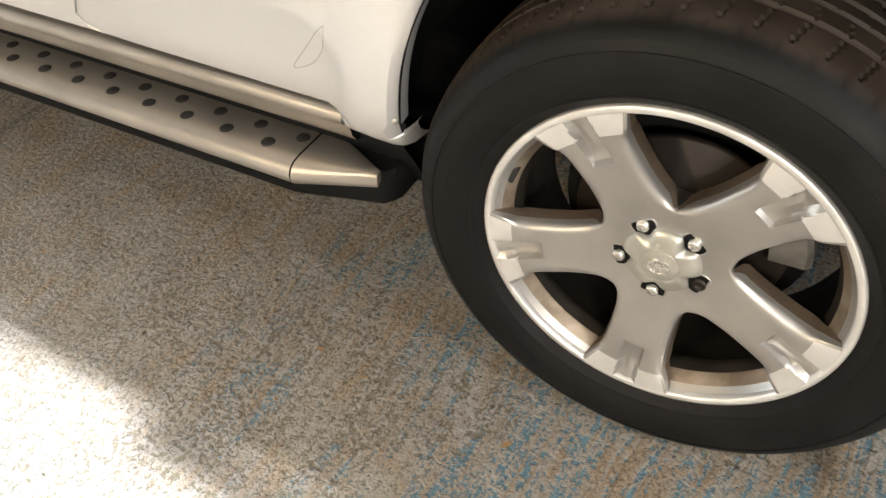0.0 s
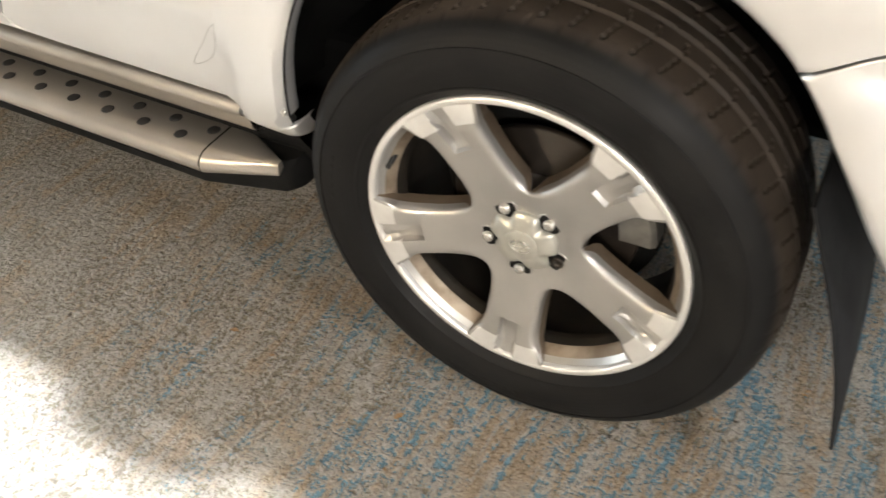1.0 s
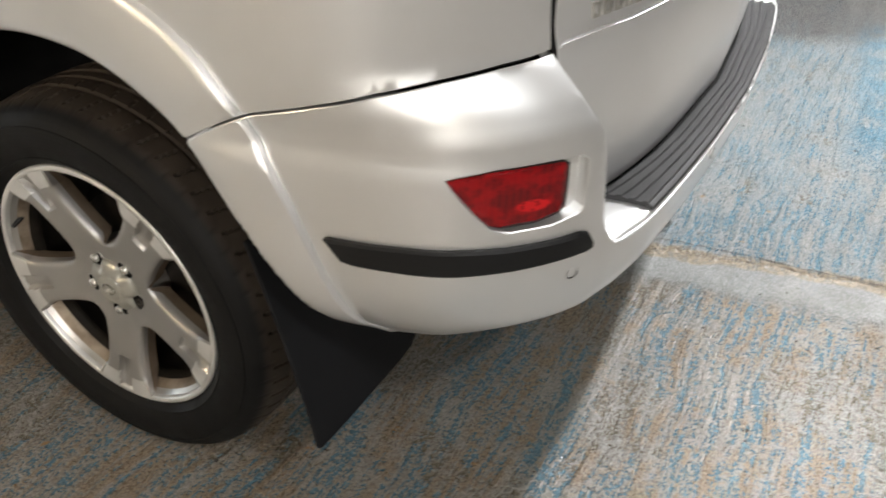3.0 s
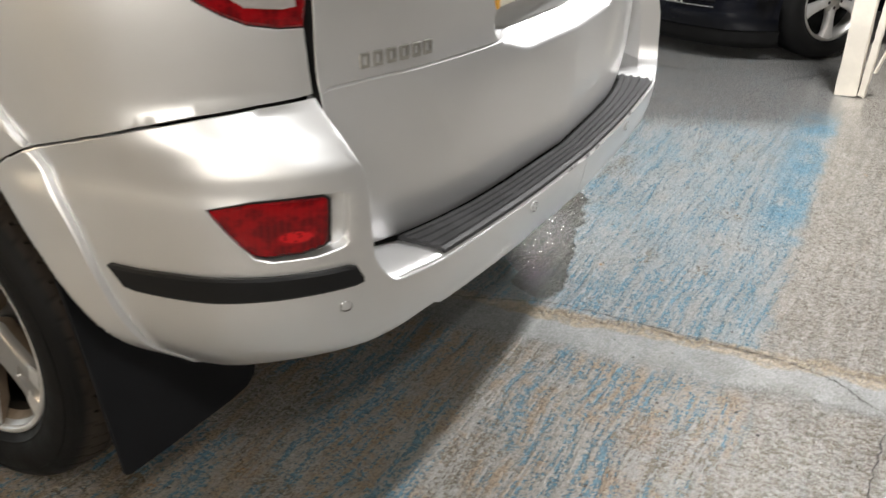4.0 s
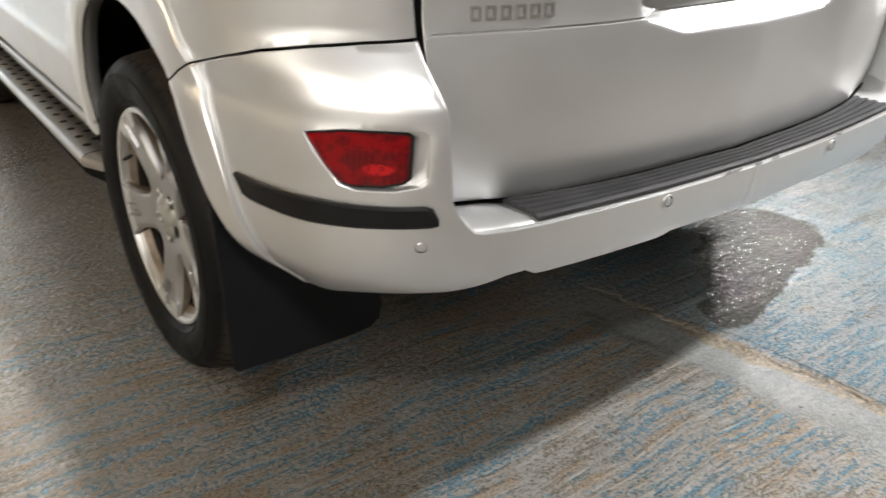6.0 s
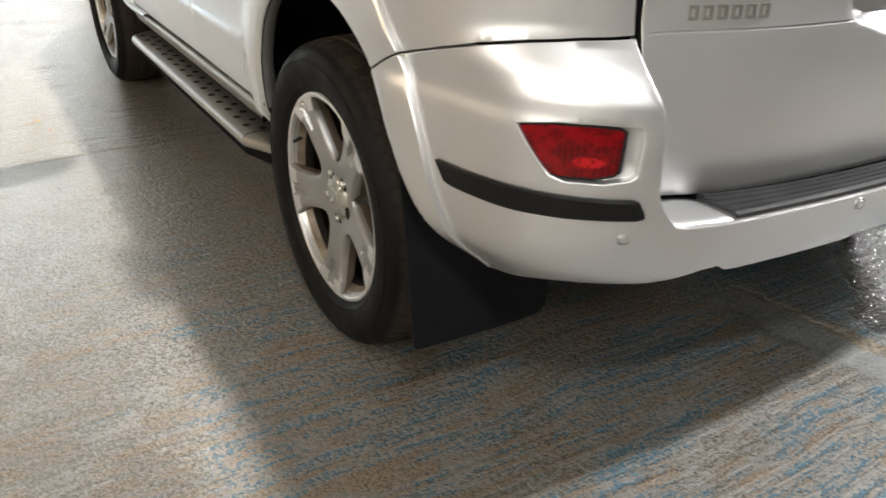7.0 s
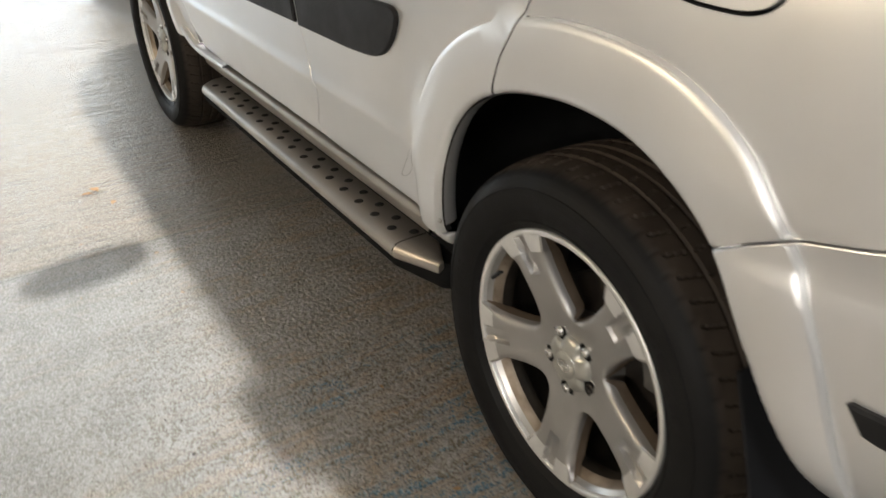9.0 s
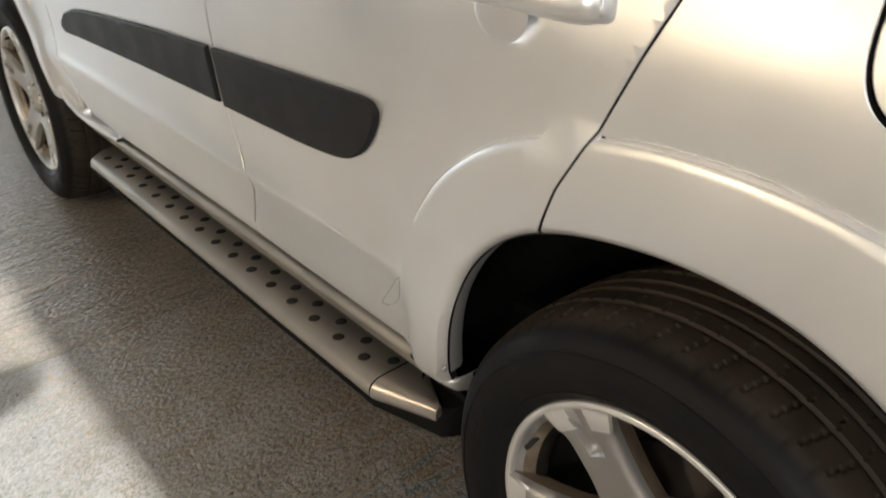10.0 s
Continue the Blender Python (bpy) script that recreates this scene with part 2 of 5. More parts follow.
    tan = mul(ramp(nt, high, 0.495, 0.56), ramp(nt, noise_at(nt, g, 5.5, 5, 0.7), 0.41, 0.57))
    tan = mul(mul(tan, sub(1.0, plain)), sub(1.0, mul(bay, 0.8)))
    tan = mul(tan, sub(1.0, mul(lit_zone, 0.75)))
    paint = mix(nt, mul(lit_zone, 0.7), paint, mix(nt, ramp(nt, tone, 0.4, 0.6), (0.33, 0.338, 0.335), (0.41, 0.42, 0.415)))
    col = mix(nt, mul(tan, 0.72), paint, mix(nt, ramp(nt, chip, 0.4, 0.6), (0.21, 0.135, 0.07), (0.37, 0.265, 0.155)))
    # blue first coat and dark concrete in the hollows
    area = mul(ramp(nt, X, -1.3, 0.1, 0.15, 1.0), ramp(nt, noise_at(nt, g, 3.4, 4), 0.36, 0.58, 0.3, 1.0))
    area = mul(area, ramp(nt, Y, -0.75, -0.15, 0.45, 1.0))
    strip = mul(mul(ramp(nt, plus(xw, mul(Y, 0.04)), 1.1, 1.22), ramp(nt, Y, 1.7, 1.9)), ramp(nt, Y, 3.0, 3.25, 1, 0))
    near_joint = mul(bay, ramp(nt, line, 1.0, 1.6, 1.0, 0.35))
    area = most(area, mul(near_joint, ramp(nt, noise_at(nt, g, 4.2, 3), 0.36, 0.56, 0.3, 1.0)))
    isblue = mul(ramp(nt, plus(area, mul(sub(lump, 0.5), 1.6)), 0.42, 0.56), sub(1.0, beige))
    blue = mix(nt, ramp(nt, grain, 0.35, 0.65), (0.055, 0.175, 0.27), (0.13, 0.32, 0.44))
    dark = mix(nt, ramp(nt, grain, 0.4, 0.6), (0.165, 0.132, 0.09), (0.27, 0.23, 0.17))
    col = mix(nt, mul(rim, 0.45), col, (0.17, 0.145, 0.11))
    col = mix(nt, mul(hollow, 0.78), col, mix(nt, isblue, dark, blue))
    dash = ramp(nt, plus(mul(tooth, 0.5), mul(chip, 0.5)), 0.50, 0.46)
    col = mix(nt, mul(mul(mul(bay, strip), ramp(nt, plus(mul(chip, 0.55), mul(mid, 0.45)), 0.56, 0.48)), 0.85), col, blue)
    tint = ramp(nt, noise_at(nt, place(nt, (6, 3.2, 1)), 1.0, 5, 0.65), 0.40, 0.62, 0.0, 1.0)
    col = mix(nt, mul(mul(mul(bay, sub(1.0, smooth)), tint), plus(0.10, mul(dash, 0.42))), col, (0.16, 0.345, 0.47))
    col = mix(nt, mul(bare, 0.95), col, mix(nt, ramp(nt, plus(mul(noise_at(nt, place(nt, (60, 95, 1)), 1.0, 5, 0.72, 0.8), 0.86), mul(mid, 0.14)), 0.4, 0.58), (0.2, 0.172, 0.135), (0.46, 0.44, 0.405)))
    col = mix(nt, mul(beige, 0.7), col, mix(nt, ramp(nt, grain, 0.36, 0.64), (0.25, 0.21, 0.16), (0.37, 0.33, 0.265)))
    col = mix(nt, mul(band, 0.8), col, mix(nt, ramp(nt, plus(mul(grain, 0.4), mul(mid, 0.6)), 0.4, 0.6), (0.28, 0.29, 0.285), (0.39, 0.41, 0.41)))
    # dark streaks painted along the grooves for the ridges' broken daylight reflections
    streak_shade = mul(ramp(nt, plus(mul(ridge, 0.62), mul(tooth, 0.38)), 0.47, 0.41), ramp(nt, mid, 0.36, 0.55, 0.25, 1.0))
    col = mix(nt, mul(mul(beige, streak_shade), 0.6), col, (0.105, 0.09, 0.075))
    torn = mul(mul(ramp(nt, line, 0.952, 0.968), ramp(nt, line, 1.0, 1.02, 1, 0)), ramp(nt, X, 0.3, 0.7))
    col = mix(nt, mul(torn, ramp(nt, grain, 0.35, 0.55, 0.35, 0.95)), col, mix(nt, ramp(nt, grain, 0.4, 0.6), (0.25, 0.19, 0.12), (0.47, 0.4, 0.3)))
    stain = ramp(nt, noise_at(nt, g, 3.3, 6, 0.7), 0.62, 0.75)
    col = mix(nt, mul(mul(stain, 0.35), sub(1.0, smooth)), col, (0.12, 0.1, 0.08))
    speck = ramp(nt, noise_at(nt, g, 48, 3, 0.6), 0.68, 0.72)
    col = mix(nt, mul(speck, 0.85), col, (0.06, 0.045, 0.03))
    rust = mul(ramp(nt, noise_at(nt, g, 27, 3, 0.6), 0.69, 0.73), sub(1.0, plain))
    col = mix(nt, mul(rust, 0.8), col, (0.42, 0.24, 0.1))
    dx, dy = sub(xw, 0.5), sub(yw, 1.52)
    wetx = mul(sub(mul(dx, 0.44), mul(dy, 0.9)), 2.33)
    wety = mul(mul(plus(mul(dx, 0.9), mul(dy, 0.44)), 6.6), plus(1.0, mul(wetx, 0.55)))
    wet = ramp(nt, plus(mul(wetx, wetx), mul(wety, wety)), 0.86, 1.0, 1.0, 0.0)
    col = mix(nt, mul(wet, 0.88), col, (0.062, 0.06, 0.05))
    nt.links.new(mix(nt, 0.27, col, (0.0, 0.0, 0.0)), p.inputs["Base Color"])
    gloss = plus(ramp(nt, chip, 0.38, 0.6, 0.1, 0.36), mul(tan, 0.1))
    nt.links.new(sub(gloss, plus(mul(wet, 0.06), mul(bare, 0.02))), p.inputs["Roughness"])
    p.inputs["Specular IOR Level"].default_value = 0.52
    # heights in centimetres: ridges, teeth, lumps, and crisp edges round the worn places
    h = plus(mul(plus(mul(ridge, 1.1), mul(tooth, 0.22)), comb), plus(mul(lump, 0.68), mul(chip, 0.22)))
    h = mul(h, sub(1.0, mul(lit_zone, 0.3)))
    h = plus(h, mul(ramp(nt, level, 0.43, 0.485, 0.0, 1.0), 0.09))
    h = plus(mul(mul(h, coarse), sub(1.0, mul(wet, 0.3))), mul(fine, plus(0.036, plus(mul(bare, 0.05), mul(wet, 0.02)))))
    bump(nt, p, h, 0.01, 1.0)
    # a thin hard varnish over it all, smoother than the paint below
    v = nt.nodes.new("ShaderNodeBump")
    v.inputs["Distance"].default_value = 0.01
    nt.links.new(plus(mul(plus(mul(lump, 0.22), mul(chip, 0.09)), coarse), mul(fine, 0.02)), v.inputs["Height"])
    nt.links.new(v.outputs[0], p.inputs["Coat Normal"])
    nt.links.new(mul(sub(1.0, mul(tan, 0.7)), 0.5), p.inputs["Coat Weight"])
    p.inputs["Coat Roughness"].default_value = 0.07
    return m


FLOOR = floor_material()

# ---- mesh helpers ----


def mesh_of(name, verts, faces, mats, smooth=True, ids=None):
    me = bpy.data.meshes.new(name)
    me.from_pydata([tuple(map(float, v)) for v in verts], [], [tuple(map(int, f)) for f in faces])
    for mt in mats if isinstance(mats, (list, tuple)) else [mats]:
        me.materials.append(mt)
    me.polygons.foreach_set("use_smooth", [smooth] * len(me.polygons))
    if ids is not None:
        me.polygons.foreach_set("material_index", ids)
    me.update()
    return me


def child(name, me, parent, label="", m=None):
    ob = new(name, me)
    ob.parent = parent
    if m is not None:
        ob.matrix_basis = m
    return tagged(ob, label)


def thing(name, label, category, at=(0, 0, 0), group="", kind=""):
    ob = new(name)
    ob.empty_display_size = 0.1
    ob.location = at
    return tagged(ob, label, category, group, kind)


def sharpen(me, degrees=35):
    """Smooth shading broken at edges that are sharper than that."""
    bm = bmesh.new()
    bm.from_mesh(me)
    for e in bm.edges:
        e.smooth = not (len(e.link_faces) == 2 and e.calc_face_angle(0) > radians(degrees))
    bm.to_mesh(me)
    bm.free()
    return me


def box_mesh(name, size, mat, bevel=0.0, at=(0, 0, 0), seg=2):
    bm = bmesh.new()
    bmesh.ops.create_cube(bm, size=1)
    bmesh.ops.scale(bm, vec=size, verts=bm.verts)
    bmesh.ops.translate(bm, vec=at, verts=bm.verts)
    if bevel:
        bmesh.ops.bevel(bm, geom=bm.edges[:], offset=bevel, segments=seg, affect="EDGES", profile=0.5)
    me = bpy.data.meshes.new(name)
    bm.to_mesh(me)
    bm.free()
    me.materials.append(mat)
    return me


def revolve(name, profile, mats, steps=96, ids=None, smooth=True):
    """Profile of (radius, y) turned round the y axis."""
    n, verts, faces, fid = len(profile), [], [], []
    for k in range(steps):
        a = 2 * math.pi * k / steps
        verts += [(r * math.cos(a), y, r * math.sin(a)) for r, y in profile]
    for k in range(steps):
        for i in range(n - 1):
            a, b = k * n + i, ((k + 1) % steps) * n + i
            faces.append((a, b, b + 1, a + 1))
            fid.append(ids[i] if ids else 0)
    return mesh_of(name, verts, faces, mats, smooth, fid)


def sweep(name, sections, mat, close=False, caps=True, smooth=True):
    """Skin over a row of sections, each a list of points of equal number."""
    n, verts, faces = len(sections[0]), [], []
    for s in sections:
        verts += s
    for k in range(len(sections) - 1):
        for i in range(n if close else n - 1):
            j = (i + 1) % n
            faces.append((k * n + i, k * n + j, (k + 1) * n + j, (k + 1) * n + i))
    if close and caps:
        faces.append(tuple(range(n - 1, -1, -1)))
        faces.append(tuple(range((len(sections) - 1) * n, len(sections) * n)))
    return mesh_of(name, verts, faces, mat, smooth)


def spline(points, n=12):
    """A smooth line through the points."""
    P = np.array(points, float)
    P = np.vstack([2 * P[0] - P[1], P, 2 * P[-1] - P[-2]])
    out = []
    for i in range(1, len(P) - 2):
        a, b, c, d = P[i - 1 : i + 3]
        for k in range(n):
            t = k / n
            out.append(0.5 * (2 * b + (c - a) * t + (2 * a - 5 * b + 4 * c - d) * t * t + (3 * b - a - 3 * c + d) * t**3))
    return np.array(out + [P[-2]])


def smooth01(t):
    t = min(1.0, max(0.0, t))
    return t * t * (3 - 2 * t)

# ---- the setting ----
X0, X1, Y0, Y1 = -13.0, 8.0, -6.5, 12.0
floor_me = mesh_of("floor", [(X0, Y0, 0), (X1, Y0, 0), (X1, Y1, 0), (X0, Y1, 0)], [(0, 1, 2, 3)], FLOOR, False)
floor = tagged(new("floor", floor_me), "worn grey concrete floor with patches of flaking blue paint", "floor", kind="structure")
ceiling = tagged(new("ceiling", box_mesh("ceiling", (X1 - X0, Y1 - Y0, 0.2), SOFFIT, 0, ((X0 + X1) / 2, (Y0 + Y1) / 2, CEIL + 0.1))), "plain concrete garage ceiling", "ceiling", kind="structure")


def wall(name, a, b):
    cx, cy = (a[0] + b[0]) / 2, (a[1] + b[1]) / 2
    sx, sy = abs(a[0] - b[0]) + 0.001, abs(a[1] - b[1]) + 0.001
    size = (max(sx, 0.2), max(sy, 0.2), CEIL)
    return tagged(new(name, box_mesh(name, size, CONCRETE, 0, (cx, cy, CEIL / 2))), "plain painted concrete garage wall", "wall", kind="structure")


wall("wall_south", (X0, Y0 - 0.1), (X1, Y0 - 0.1))
wall("wall_north", (X0, Y1 + 0.1), (X1, Y1 + 0.1))
wall("wall_east", (X1 + 0.1, Y0), (X1 + 0.1, Y1))
# the entrance, open to daylight, stands in the west wall
wall("wall_west", (X0 - 0.1, 1.5), (X0 - 0.1, Y1))
wall("wall_west_corner", (X0 - 0.1, Y0), (X0 - 0.1, -5.2))
lintel = tagged(new("lintel", box_mesh("lintel", (0.2, 6.7, 0.25), CONCRETE, 0, (X0 - 0.1, -1.85, CEIL - 0.125))), "concrete lintel over the garage entrance", "lintel", kind="structure")
apron = tagged(new("ground", mesh_of("ground", [(-400, -400, -0.02), (X0, -400, -0.02), (X0, 400, -0.02), (-400, 400, -0.02)], [(0, 1, 2, 3)], CONCRETE, False)), "pale concrete yard outside the entrance", "ground", kind="structure")

# unseen ceiling fittings and their light; two of them are added only as fill
for x, y, lx, ly, watts, colour in TUBES_AND_FILLS:
    fit = thing("ceiling_and_fill_light", "unseen ceiling light with a lit tube, some added as fill", "ceiling light", (x, y, CEIL), "ceiling lights")
    child("housing", box_mesh("housing", (lx + 0.02, ly + 0.02, 0.06), CONCRETE, 0.006, (0, 0, -0.031)), fit)
    lamp = bpy.data.lights.new("tube_and_fill_light", "AREA")
    lamp.shape, lamp.size, lamp.size_y, lamp.energy, lamp.color = "RECTANGLE", lx, ly, watts, colour
    lo = new("tube_and_fill_light", lamp)
    lo.location = (x, y, CEIL - 0.07)
    if y < -4:
        # these are turned to the car, so its side gets more light than the floor
        lo.matrix_world = look((x, y + 0.08, CEIL - 0.09), (0.4 + 0.15 * x, 0, 0.9))
day = bpy.data.lights.new("entrance_daylight", "AREA")
day.shape, day.size, day.size_y, day.energy, day.color = "RECTANGLE", 6.0, 2.2, 75, (0.66, 0.83, 1.0)
dl = new("entrance_daylight", day)
dl.matrix_world = look((X0 + 0.05, -1.6, 1.2), (0, -0.8, 0.6))

# ---- the silver car: its surfaces ----
YC = 0.872
RISE = spline([(0.30, 0.085), (0.36, 0.058), (0.41, 0.036), (0.445, 0.018), (0.48, 0.008), (0.53, -0.001), (0.575, -0.010), (0.605, -0.0175), (0.618, -0.0205), (0.626, -0.0185), (0.645, -0.0135), (0.69, -0.0105), (0.74, -0.011), (0.82, -0.013), (0.92, -0.014), (0.99, -0.012), (1.04, -0.005), (1.10, 0.012), (1.18, 0.04)], 8)
DIP = spline([(0.36, 0.12), (0.40, 0.083), (0.43, 0.054), (0.45, 0.034), (0.47, 0.02), (0.50, 0.010), (0.55, 0.002), (0.60, 0.0), (0.68, 0.003), (0.715, 0.006), (0.738, 0.011), (0.755, 0.010), (0.775, 0.006), (0.80, 0.0), (0.85, 0), (0.98, 0.001), (1.06, 0.01), (1.18, 0.04)], 8)
EVEN = spline([(0.30, 0.085), (0.36, 0.058), (0.41, 0.036), (0.445, 0.018), (0.48, 0.008), (0.53, -0.001), (0.575, -0.0075), (0.62, -0.0105), (0.69, -0.0108), (0.74, -0.0112), (0.82, -0.013), (0.92, -0.014), (0.99, -0.012), (1.04, -0.005), (1.10, 0.012), (1.18, 0.04)], 8)
UK = [(-3.43, 0.872), (-3.41, 0.55), (-3.31, 0.25), (-3.12, 0.08), (-2.9, 0.012), (-2.5, -0.008), (-2.0, -0.014), (-1.0, -0.014), (-0.4, -0.014), (0.0, -0.014), (0.3, -0.014), (0.40, -0.012), (0.48, -0.001), (0.555, 0.03), (0.635, 0.096), (0.69, 0.16), (0.718, 0.21), (0.733, 0.262), (0.768, 0.38), (0.803, 0.58), (0.823, 0.872), (0.8195, 0.96)]
BK = UK[:10] + [(0.3, -0.016), (0.39, -0.013), (0.486, 0.002), (0.575, 0.019), (0.66, 0.05), (0.745, 0.118), (0.80, 0.187), (0.826, 0.25), (0.852, 0.36), (0.876, 0.62), (0.886, 0.872), (0.8825, 0.96)]
UPPER, LOWER = spline(UK, 16), spline(BK, 16)
step_u = np.r_[0, np.cumsum(np.hypot(*np.diff(UPPER, axis=0).T))]
US = step_u - np.interp(0.0, UPPER[:, 0], step_u)


def along(table, u):
    return np.array([np.interp(u, US, table[:, 0]), np.interp(u, US, table[:, 1])])


def u_of(x, lower=False):
    t = LOWER if lower else UPPER
    k = np.argsort(t[:, 0])
    return float(np.interp(x, t[k, 0], US[k]))


def slope_share(z):
    """How far the skin at height z follows the lower outline."""
    f = max(0.0, (0.846 - z) / 0.092)
    return f if f < 0.85 else 1.0 if f > 1.15 else 1.0 - (1.15 - f) ** 2 / 0.6


def u_at(x, z):
    """Where along the skin it stands at x, at height z."""
    f = slope_share(z)
    xs = UPPER[:, 0] * (1 - f) + LOWER[:, 0] * f
    k = np.argsort(xs)
    return float(np.interp(x, xs[k], US[k]))


def polar_table(points):
    return [np.array(c) for c in zip(*sorted(points))]


R_IN = polar_table([(4.9, 0.5485), (6.7, 0.530), (9.8, 0.513), (12.7, 0.490), (18.1, 0.463), (25, 0.451), (31, 0.449), (42.3, 0.455), (52, 0.472), (63, 0.484), (72.4, 0.485), (80, 0.48), (88, 0.475), (97.4, 0.470), (109.4, 0.470), (118, 0.468), (123, 0.463), (128, 0.455), (134, 0.443), (141.6, 0.424), (148, 0.411), (152, 0.403), (157.4, 0.393), (161, 0.387), (164.4, 0.384), (172, 0.385)])
R_OUT = polar_table([(4.9, 0.552), (7.9, 0.540), (12.3, 0.530), (17.1, 0.523), (22.8, 0.523), (29, 0.530), (39.7, 0.549), (47.3, 0.573), (53, 0.587), (59, 0.602), (70, 0.605), (84, 0.589), (100, 0.582), (118, 0.58), (130, 0.57), (140, 0.55), (150, 0.52), (160, 0.50), (172, 0.49)])


def eased(table):
    """The same table without corners: gently averaged, more so away from its lower end."""
    a = np.arange(4.5, 172.01, 0.25)
    r = np.interp(a, *table)
    w = np.clip((a - 10) / 14, 0.12, 1.0) * 3.2 + 1.4 * np.clip((a - 112) / 14, 0, 1)
    out = [float(np.sum(r * (k := np.exp(-0.5 * ((a - c) / s) ** 2))) / np.sum(k)) for c, s in zip(a, w)]
    return [a, np.array(out)]


R_IN, R_OUT = eased(R_IN), eased(R_OUT)


def flare(x, z, hub=0.0):
    """How far the wheel arch stands out of the side at x, z."""
    if hub < -1:
        x, z = (hub - x), z
    else:
        x = x - hub
    r, a = math.hypot(x, z - 0.35), math.degrees(math.atan2(z - 0.35, x))
    if a < 4.6 or a > 172 or r > 0.8:
        return 0.0
    ri, ro = np.interp(a, *R_IN), np.interp(a, *R_OUT)
    q = (r - ri) / max(ro - ri, 0.012)
    knots = [0, 0.05, 0.12, 0.3, 0.6, 0.85, 0.955, 0.985, 1.0, 1.02, 1.05]
    crisp = np.interp(q, knots, [0.007, 0.0135, 0.0160, 0.0170, 0.0152, 0.0118, 0.0100, 0.0072, -0.0032, -0.0006, 0.0])
    v = smooth01((a - 147) / 13)
    soft = (0.0185 + 0.002 * v) * (1 - smooth01((q - 0.45 - 0.1 * v) / (0.95 - 0.42 * v))) - 0.012 * (1 - smooth01((q + 0.02) / 0.14))
    soft *= 1 - 0.3 * math.exp(-(((a - 140) / 9) ** 2))
    w = smooth01((a - 121) / 20)
    fade = smooth01((a - 5.0) / 14)
    return float((crisp * (1 - w) + soft * w) * (0.3 + 0.7 * fade))


def side(u, z):
    """The silver skin: along the side and round the rear corner."""
    f = slope_share(z)
    p = along(UPPER, u) * (1 - f) + along(LOWER, u) * f
    d = 0.004
    q = along(UPPER, u + d) * (1 - f) + along(LOWER, u + d) * f
    t = (q - p) / np.hypot(*(q - p))
    n = np.array([t[1], -t[0]])
    k = smooth01((u - 0.16) / 0.25)
    lip = flare(p[0], z) if -1.2 < u < 0.75 else flare(p[0], z, -2.56) if -3.4 < u < -1.8 else 0.0
    # the crease low on the doors runs out under the wheel arches
    w = smooth01(lip / 0.006) if u < 0 else 0.0
    rise = np.interp(z, RISE[:, 0], RISE[:, 1]) * (1 - w) + np.interp(z, EVEN[:, 0], EVEN[:, 1]) * w
    inward = (rise + 0.014) * (1 - k) + np.interp(z, DIP[:, 0], DIP[:, 1]) * k
    out = lip - inward
    if -1.2 < u < 0 and inward > 0.014:
        out += (inward - 0.014) * 0.25 * min(1.0, max(0.0, lip) / 0.018)
    return np.array([p[0] + n[0] * out, p[1] + n[1] * out, z])


def gate(y, z):
    """The tailgate's skin."""
    yy = YC - abs(y - YC)
    x = np.interp(yy, GATE_X[:, 1], GATE_X[:, 0])
    x += np.interp(z, GATE_P[:, 0], GATE_P[:, 1])
    inset = smooth01((yy - 0.575) / 0.03) * smooth01((z - (0.842 - 0.03 * smooth01((yy - 0.57) / 0.12))) / 0.034)
    groove = 0.006 * max(0.0, 1 - abs(z - 0.847) / 0.0022)
    return np.array([x - 0.04 * inset - groove, y, z])


GATE_X = spline([(0.707, 0.18), (0.7145, 0.215), (0.735, 0.28), (0.775, 0.401), (0.806, 0.576), (0.826, 0.872)], 10)
GATE_P = spline([(0.52, -0.03), (0.57, -0.0115), (0.62, 0.0005), (0.68, 0.008), (0.75, 0.0112), (0.80, 0.0105), (0.83, 0.008), (0.845, 0.0055), (0.86, 0.002), (0.88, 0.0), (0.95, 0.0), (1.05, -0.004), (1.2, -0.02)], 8)


def resample(poly, step):
    out = []
    for a, b in zip(poly, poly[1:] + poly[:1]):
        n = max(1, int(math.hypot(b[0] - a[0], b[1] - a[1]) / step))
        out += [(a[0] + (b[0] - a[0]) * k / n, a[1] + (b[1] - a[1]) * k / n) for k in range(n)]
    return out


def inside(p, poly):
    hit = False
    for (x1, y1), (x2, y2) in zip(poly, poly[1:] + poly[:1]):
        if (y1 > p[1]) != (y2 > p[1]) and p[0] < (x2 - x1) * (p[1] - y1) / (y2 - y1) + x1:
            hit = not hit
    return hit


def shrunk(poly, d):
    area = sum(a[0] * b[1] - b[0] * a[1] for a, b in zip(poly, poly[1:] + poly[:1]))
    s = 1 if area > 0 else -1
    out = []
    for i, p in enumerate(poly):
        a, b = poly[i - 1], poly[(i + 1) % len(poly)]
        t = Vector((b[0] - a[0], b[1] - a[1]))
        t = t.normalized() if t.length > 1e-9 else Vector((1, 0))
        out.append((p[0] - s * t.y * d, p[1] + s * t.x * d))
    return out


def in_band(c):
    """Whether a place on the skin lies on a wheel arch, which has its own finer points."""
    for x in (c[0], -2.56 - c[0]):
        r, a = math.hypot(x, c[1] - 0.35), math.degrees(math.atan2(c[1] - 0.35, x))
        if 4.8 < a < 165 and r < 0.7:
            ri, ro = np.interp(a, *R_IN), np.interp(a, *R_OUT)
            if ri - 0.01 < r < ro + 0.012:
                return True
    return False


